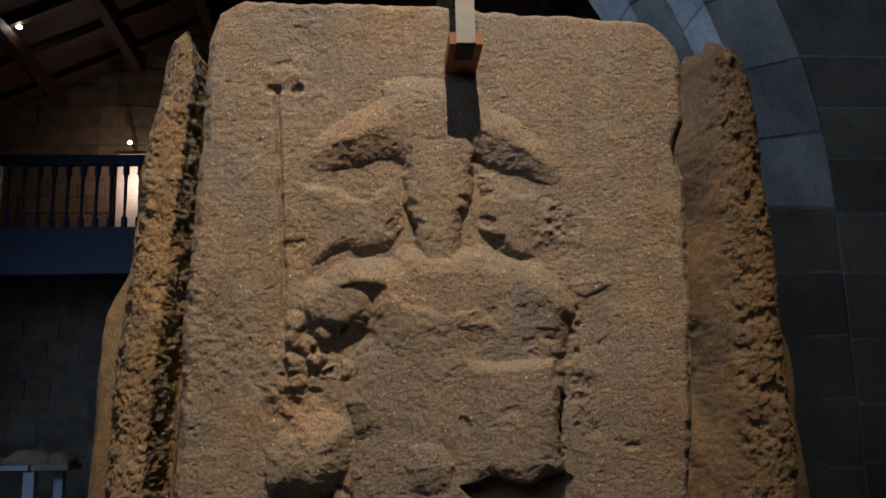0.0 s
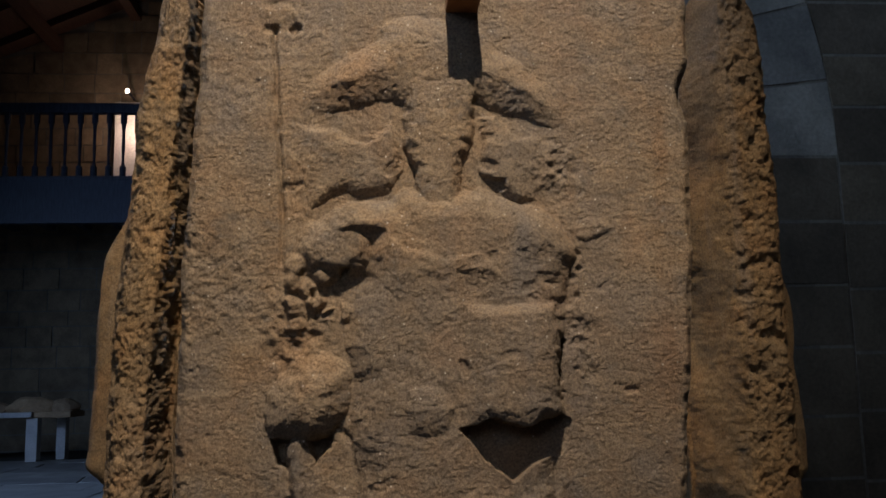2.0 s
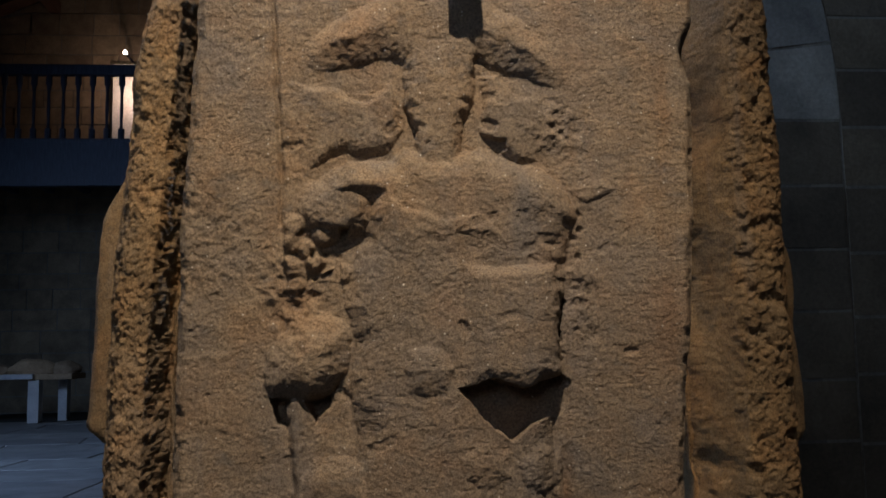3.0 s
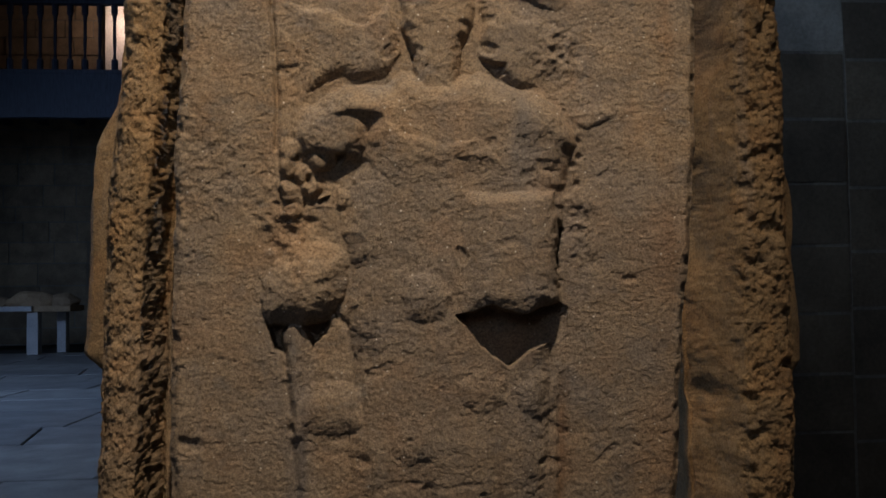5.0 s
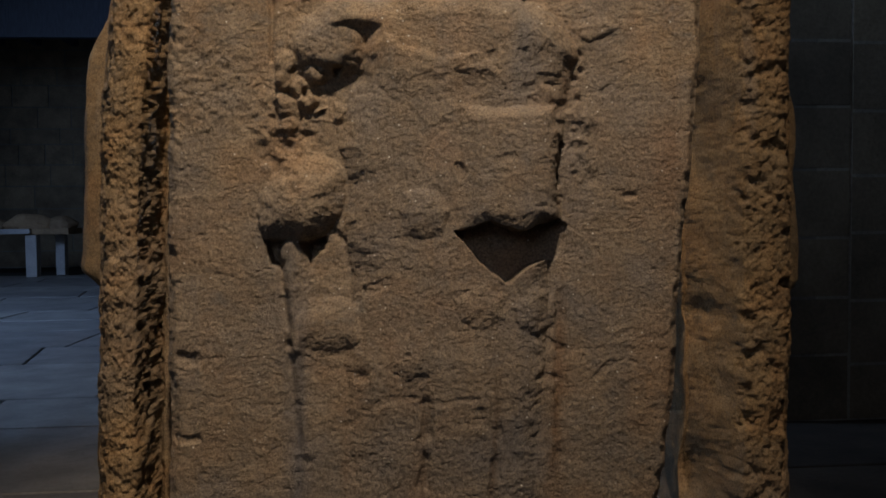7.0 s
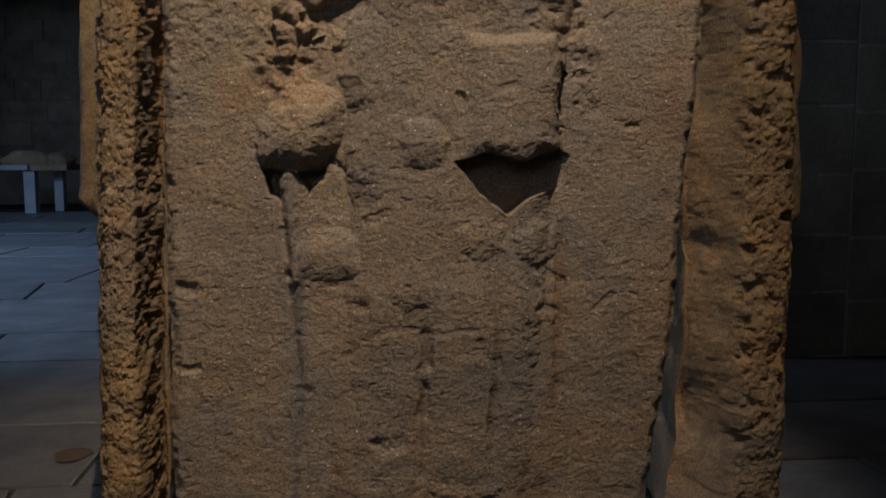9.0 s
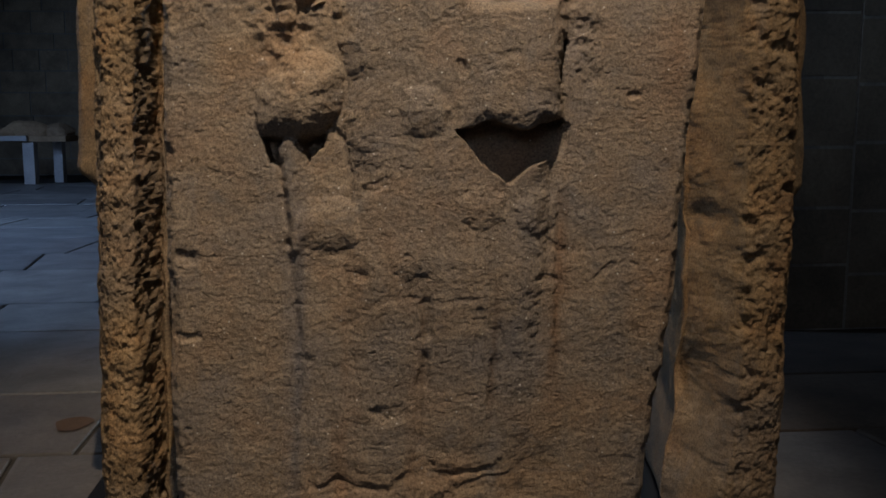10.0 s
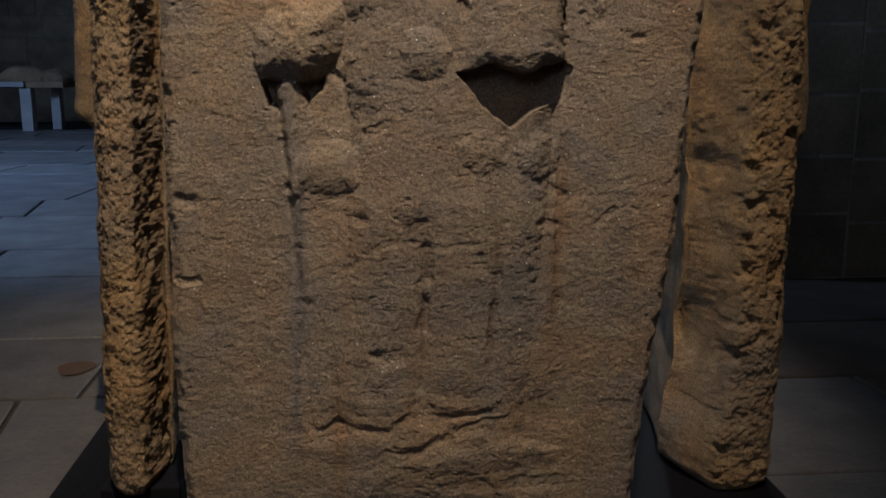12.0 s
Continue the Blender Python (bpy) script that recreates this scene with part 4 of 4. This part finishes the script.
tagged(edge_stone([0.095, 0.26, 0.65, 1.00, 1.27, 1.50, 1.705, 1.835, 1.92, 1.99, 2.035],
                  [-0.374, -0.379, -0.368, -0.357, -0.346, -0.323, -0.305, -0.281, -0.271, -0.252, -0.225],
                  [-0.255, -0.245, -0.240, -0.228, -0.212, -0.190, -0.170, -0.160, -0.155, -0.165, -0.198],
                  0.27, 0.55, [(-1, 0.074, 0.85, 1.60, 0.14), (-1, 0.034, 0.52, 0.82, 0.16), (1, 0.030, 0.27, 0.86, 0.05), (1, 0.012, 0.85, 1.75, 0.10)], 130, 0.26, -0.03, 0.13, 0.0, 0.13),
       "tall rough sandstone slab seen on its pitted end, pointed top", "stone slab", "display of standing stones")
tagged(edge_stone([0.048, 0.12, 0.31, 0.62, 0.95, 1.26, 1.55, 1.80, 1.96, 2.015],
                  [0.925, 0.932, 0.950, 0.955, 0.946, 0.938, 0.941, 0.948, 0.954, 0.966],
                  [1.140, 1.150, 1.158, 1.158, 1.163, 1.156, 1.150, 1.138, 1.130, 1.118],
                  0.27, 0.85, [(1, 0.046, 0.80, 1.46, 0.09)], 170, 1.15, 0.15, 0.21, 0.15, 0.0),
       "tall rough sandstone slab seen on its pitted end, rounded top", "stone slab", "display of standing stones")

# ---- clamp over the slab's upper edge ----
clamp = empty("slab_clamp", "grey metal strap with a brown wooden block holding the slab", "clamp")
bm = bmesh.new()
side = [(-0.120, 1.842), (-0.120, 1.817), (-0.002, 1.809), (-0.002, 1.842)]
prism(bm, [(0.3560, y, z) for y, z in side], [(0.4190, y, z) for y, z in side])
bmesh.ops.bevel(bm, geom=list(bm.edges), offset=0.0015, segments=2, affect="EDGES")
part("wooden_block", bm, BLOCK_WOOD, clamp, "orange-brown wooden block")
bm = bmesh.new()
box(bm, 0.3680, 0.4045, -0.1245, -0.1208, 1.8185, 2.09, 0.0008)
box(bm, 0.3680, 0.4045, -0.1245, 0.45, 2.0905, 2.097, 0.001)
box(bm, 0.370, 0.402, 0.440, 0.447, 0.05, 2.09, 0.001)
part("strap", bm, GREY_METAL, clamp)
# strap folded under the block, with its shade in the colour
bm = bmesh.new()
lip = [(-0.1195, 1.8165), (-0.1195, 1.8150), (-0.062, 1.8110), (-0.062, 1.8125)]
prism(bm, [(0.3685, y, z) for y, z in lip], [(0.4040, y, z) for y, z in lip])
part("strap_end", bm, SHADED_STRAP, clamp, "strap end under the block, coloured black for its shade")

# ---- rocks on the table ----
for x, y, w, hh in ((-6.1, 14.35, 0.42, 0.16), (-5.35, 14.3, 0.40, 0.20), (-4.85, 14.4, 0.24, 0.17)):
    bm = bmesh.new()
    bmesh.ops.create_icosphere(bm, subdivisions=3, radius=1)
    for q in bm.verts:
        k = 1 + 0.22 * noise.noise(q.co * 1.7 + Vector((x, y, 0)))
        q.co = Vector((x + q.co.x * k * w, y + q.co.y * k * 0.25, 0.80 + max(q.co.z, -0.25) * k * hh + 0.25 * hh))
    tagged(part("stone_fragment", bm, BROWN_CLOTH), "brown broken stone fragment lying on the table", "stone", "fragments on the table")

# ---- courses of the far wall ----
verts, faces = [], []
z = 0.0
while z < 9.6:
    h = rnd.uniform(0.30, 0.46)
    x = WEST
    while x < 1.5:
        w = rnd.uniform(0.45, 0.95)
        ta, tb = min(z + h, roof_z(x) - 0.02), min(z + h, roof_z(x + w) - 0.02)
        if min(ta, tb) > z + 0.04:
            g, p = 0.012, rnd.uniform(0.010, 0.03)
            k = len(verts)
            for yy_ in (NORTH - p, NORTH):
                verts += [(x + g, yy_, z + g), (x + w - g, yy_, z + g), (x + w - g, yy_, tb - g), (x + g, yy_, ta - g)]
            faces += [(k, k + 1, k + 2, k + 3), (k, k + 4, k + 5, k + 1), (k + 1, k + 5, k + 6, k + 2), (k + 2, k + 6, k + 7, k + 3), (k + 3, k + 7, k + 4, k)]
        x += w
    z += h
tagged(mesh_object("masonry", verts, faces, BACK_STONE, wall_north), kind="stuff")

# ---- worn brown hollow in the paving ----
bm = bmesh.new()
ring = [bm.verts.new((-0.795 + 0.060 * math.cos(a) * (1 + 0.15 * math.sin(3 * a)), 1.47 + 0.075 * math.sin(a), 0.006)) for a in [2 * math.pi * i / 20 for i in range(20)]]
core = bm.verts.new((-0.795, 1.47, 0.003))
for i in range(20):
    bm.faces.new((ring[i], ring[(i + 1) % 20], core))
part("dirt_patch", bm, DIRT, floor, "brown earthy stain on a flagstone")

# ---- flagstones ----
ROWS = [-2.4, -1.6, -0.9, -0.25, 0.46, 1.19, 1.86, 2.95, 3.68, 4.92, 5.75, 6.8, 7.6, 8.5, 9.3, 10.2, 11.0, 11.9, 12.8, 13.6, 14.4]


def flagstone(corners, mat):
    """A worn slab on four corners, its upper edges rounded down to the joints."""
    lift, tip = rnd.uniform(-0.003, 0.003), rnd.uniform(-0.003, 0.003)
    cx, cy = sum(p for p, q in corners) / 4, sum(q for p, q in corners) / 4
    loops = []
    for k, z in ((0.0, -0.03), (0.0, -0.008 + lift), (0.006, -0.002 + lift), (0.025, lift)):
        loops.append([(p + (cx - p) * k, q + (cy - q) * k, z + (tip if p > cx else -tip) * (z > -0.02)) for p, q in corners])
    verts = [p for loop in loops for p in loop]
    faces = [(4 * j + i, 4 * j + (i + 1) % 4, 4 * j + 4 + (i + 1) % 4, 4 * j + 4 + i) for j in range(3) for i in range(4)]
    return mesh_object("flagstone", verts, faces + [(12, 13, 14, 15)], mat, floor)


for y, y2 in zip(ROWS, ROWS[1:]):
    x = -6.6 + rnd.uniform(0, 0.7)
    lean = rnd.uniform(-0.12, 0.12)
    skew0, skew1 = rnd.uniform(-0.03, 0.03), rnd.uniform(-0.03, 0.03)
    while x < 3.4:
        w = rnd.uniform(0.8, 1.7)
        g = rnd.uniform(0.006, 0.011)
        sk, lean = lean, rnd.uniform(-0.16, 0.16)
        if x + w > -0.62 * (y + 1.8) - 1.2:
            flagstone([(x + g, y + g), (x + w - g, y + g + skew0 * 0.3), (x + w - g + lean, y2 - g), (x + g + sk, y2 - g)], CHANCEL_PAVER if x > 0.75 and y < 2.5 else DIMMED_PAVER if y < 1.8 else PAVER)
        x += w
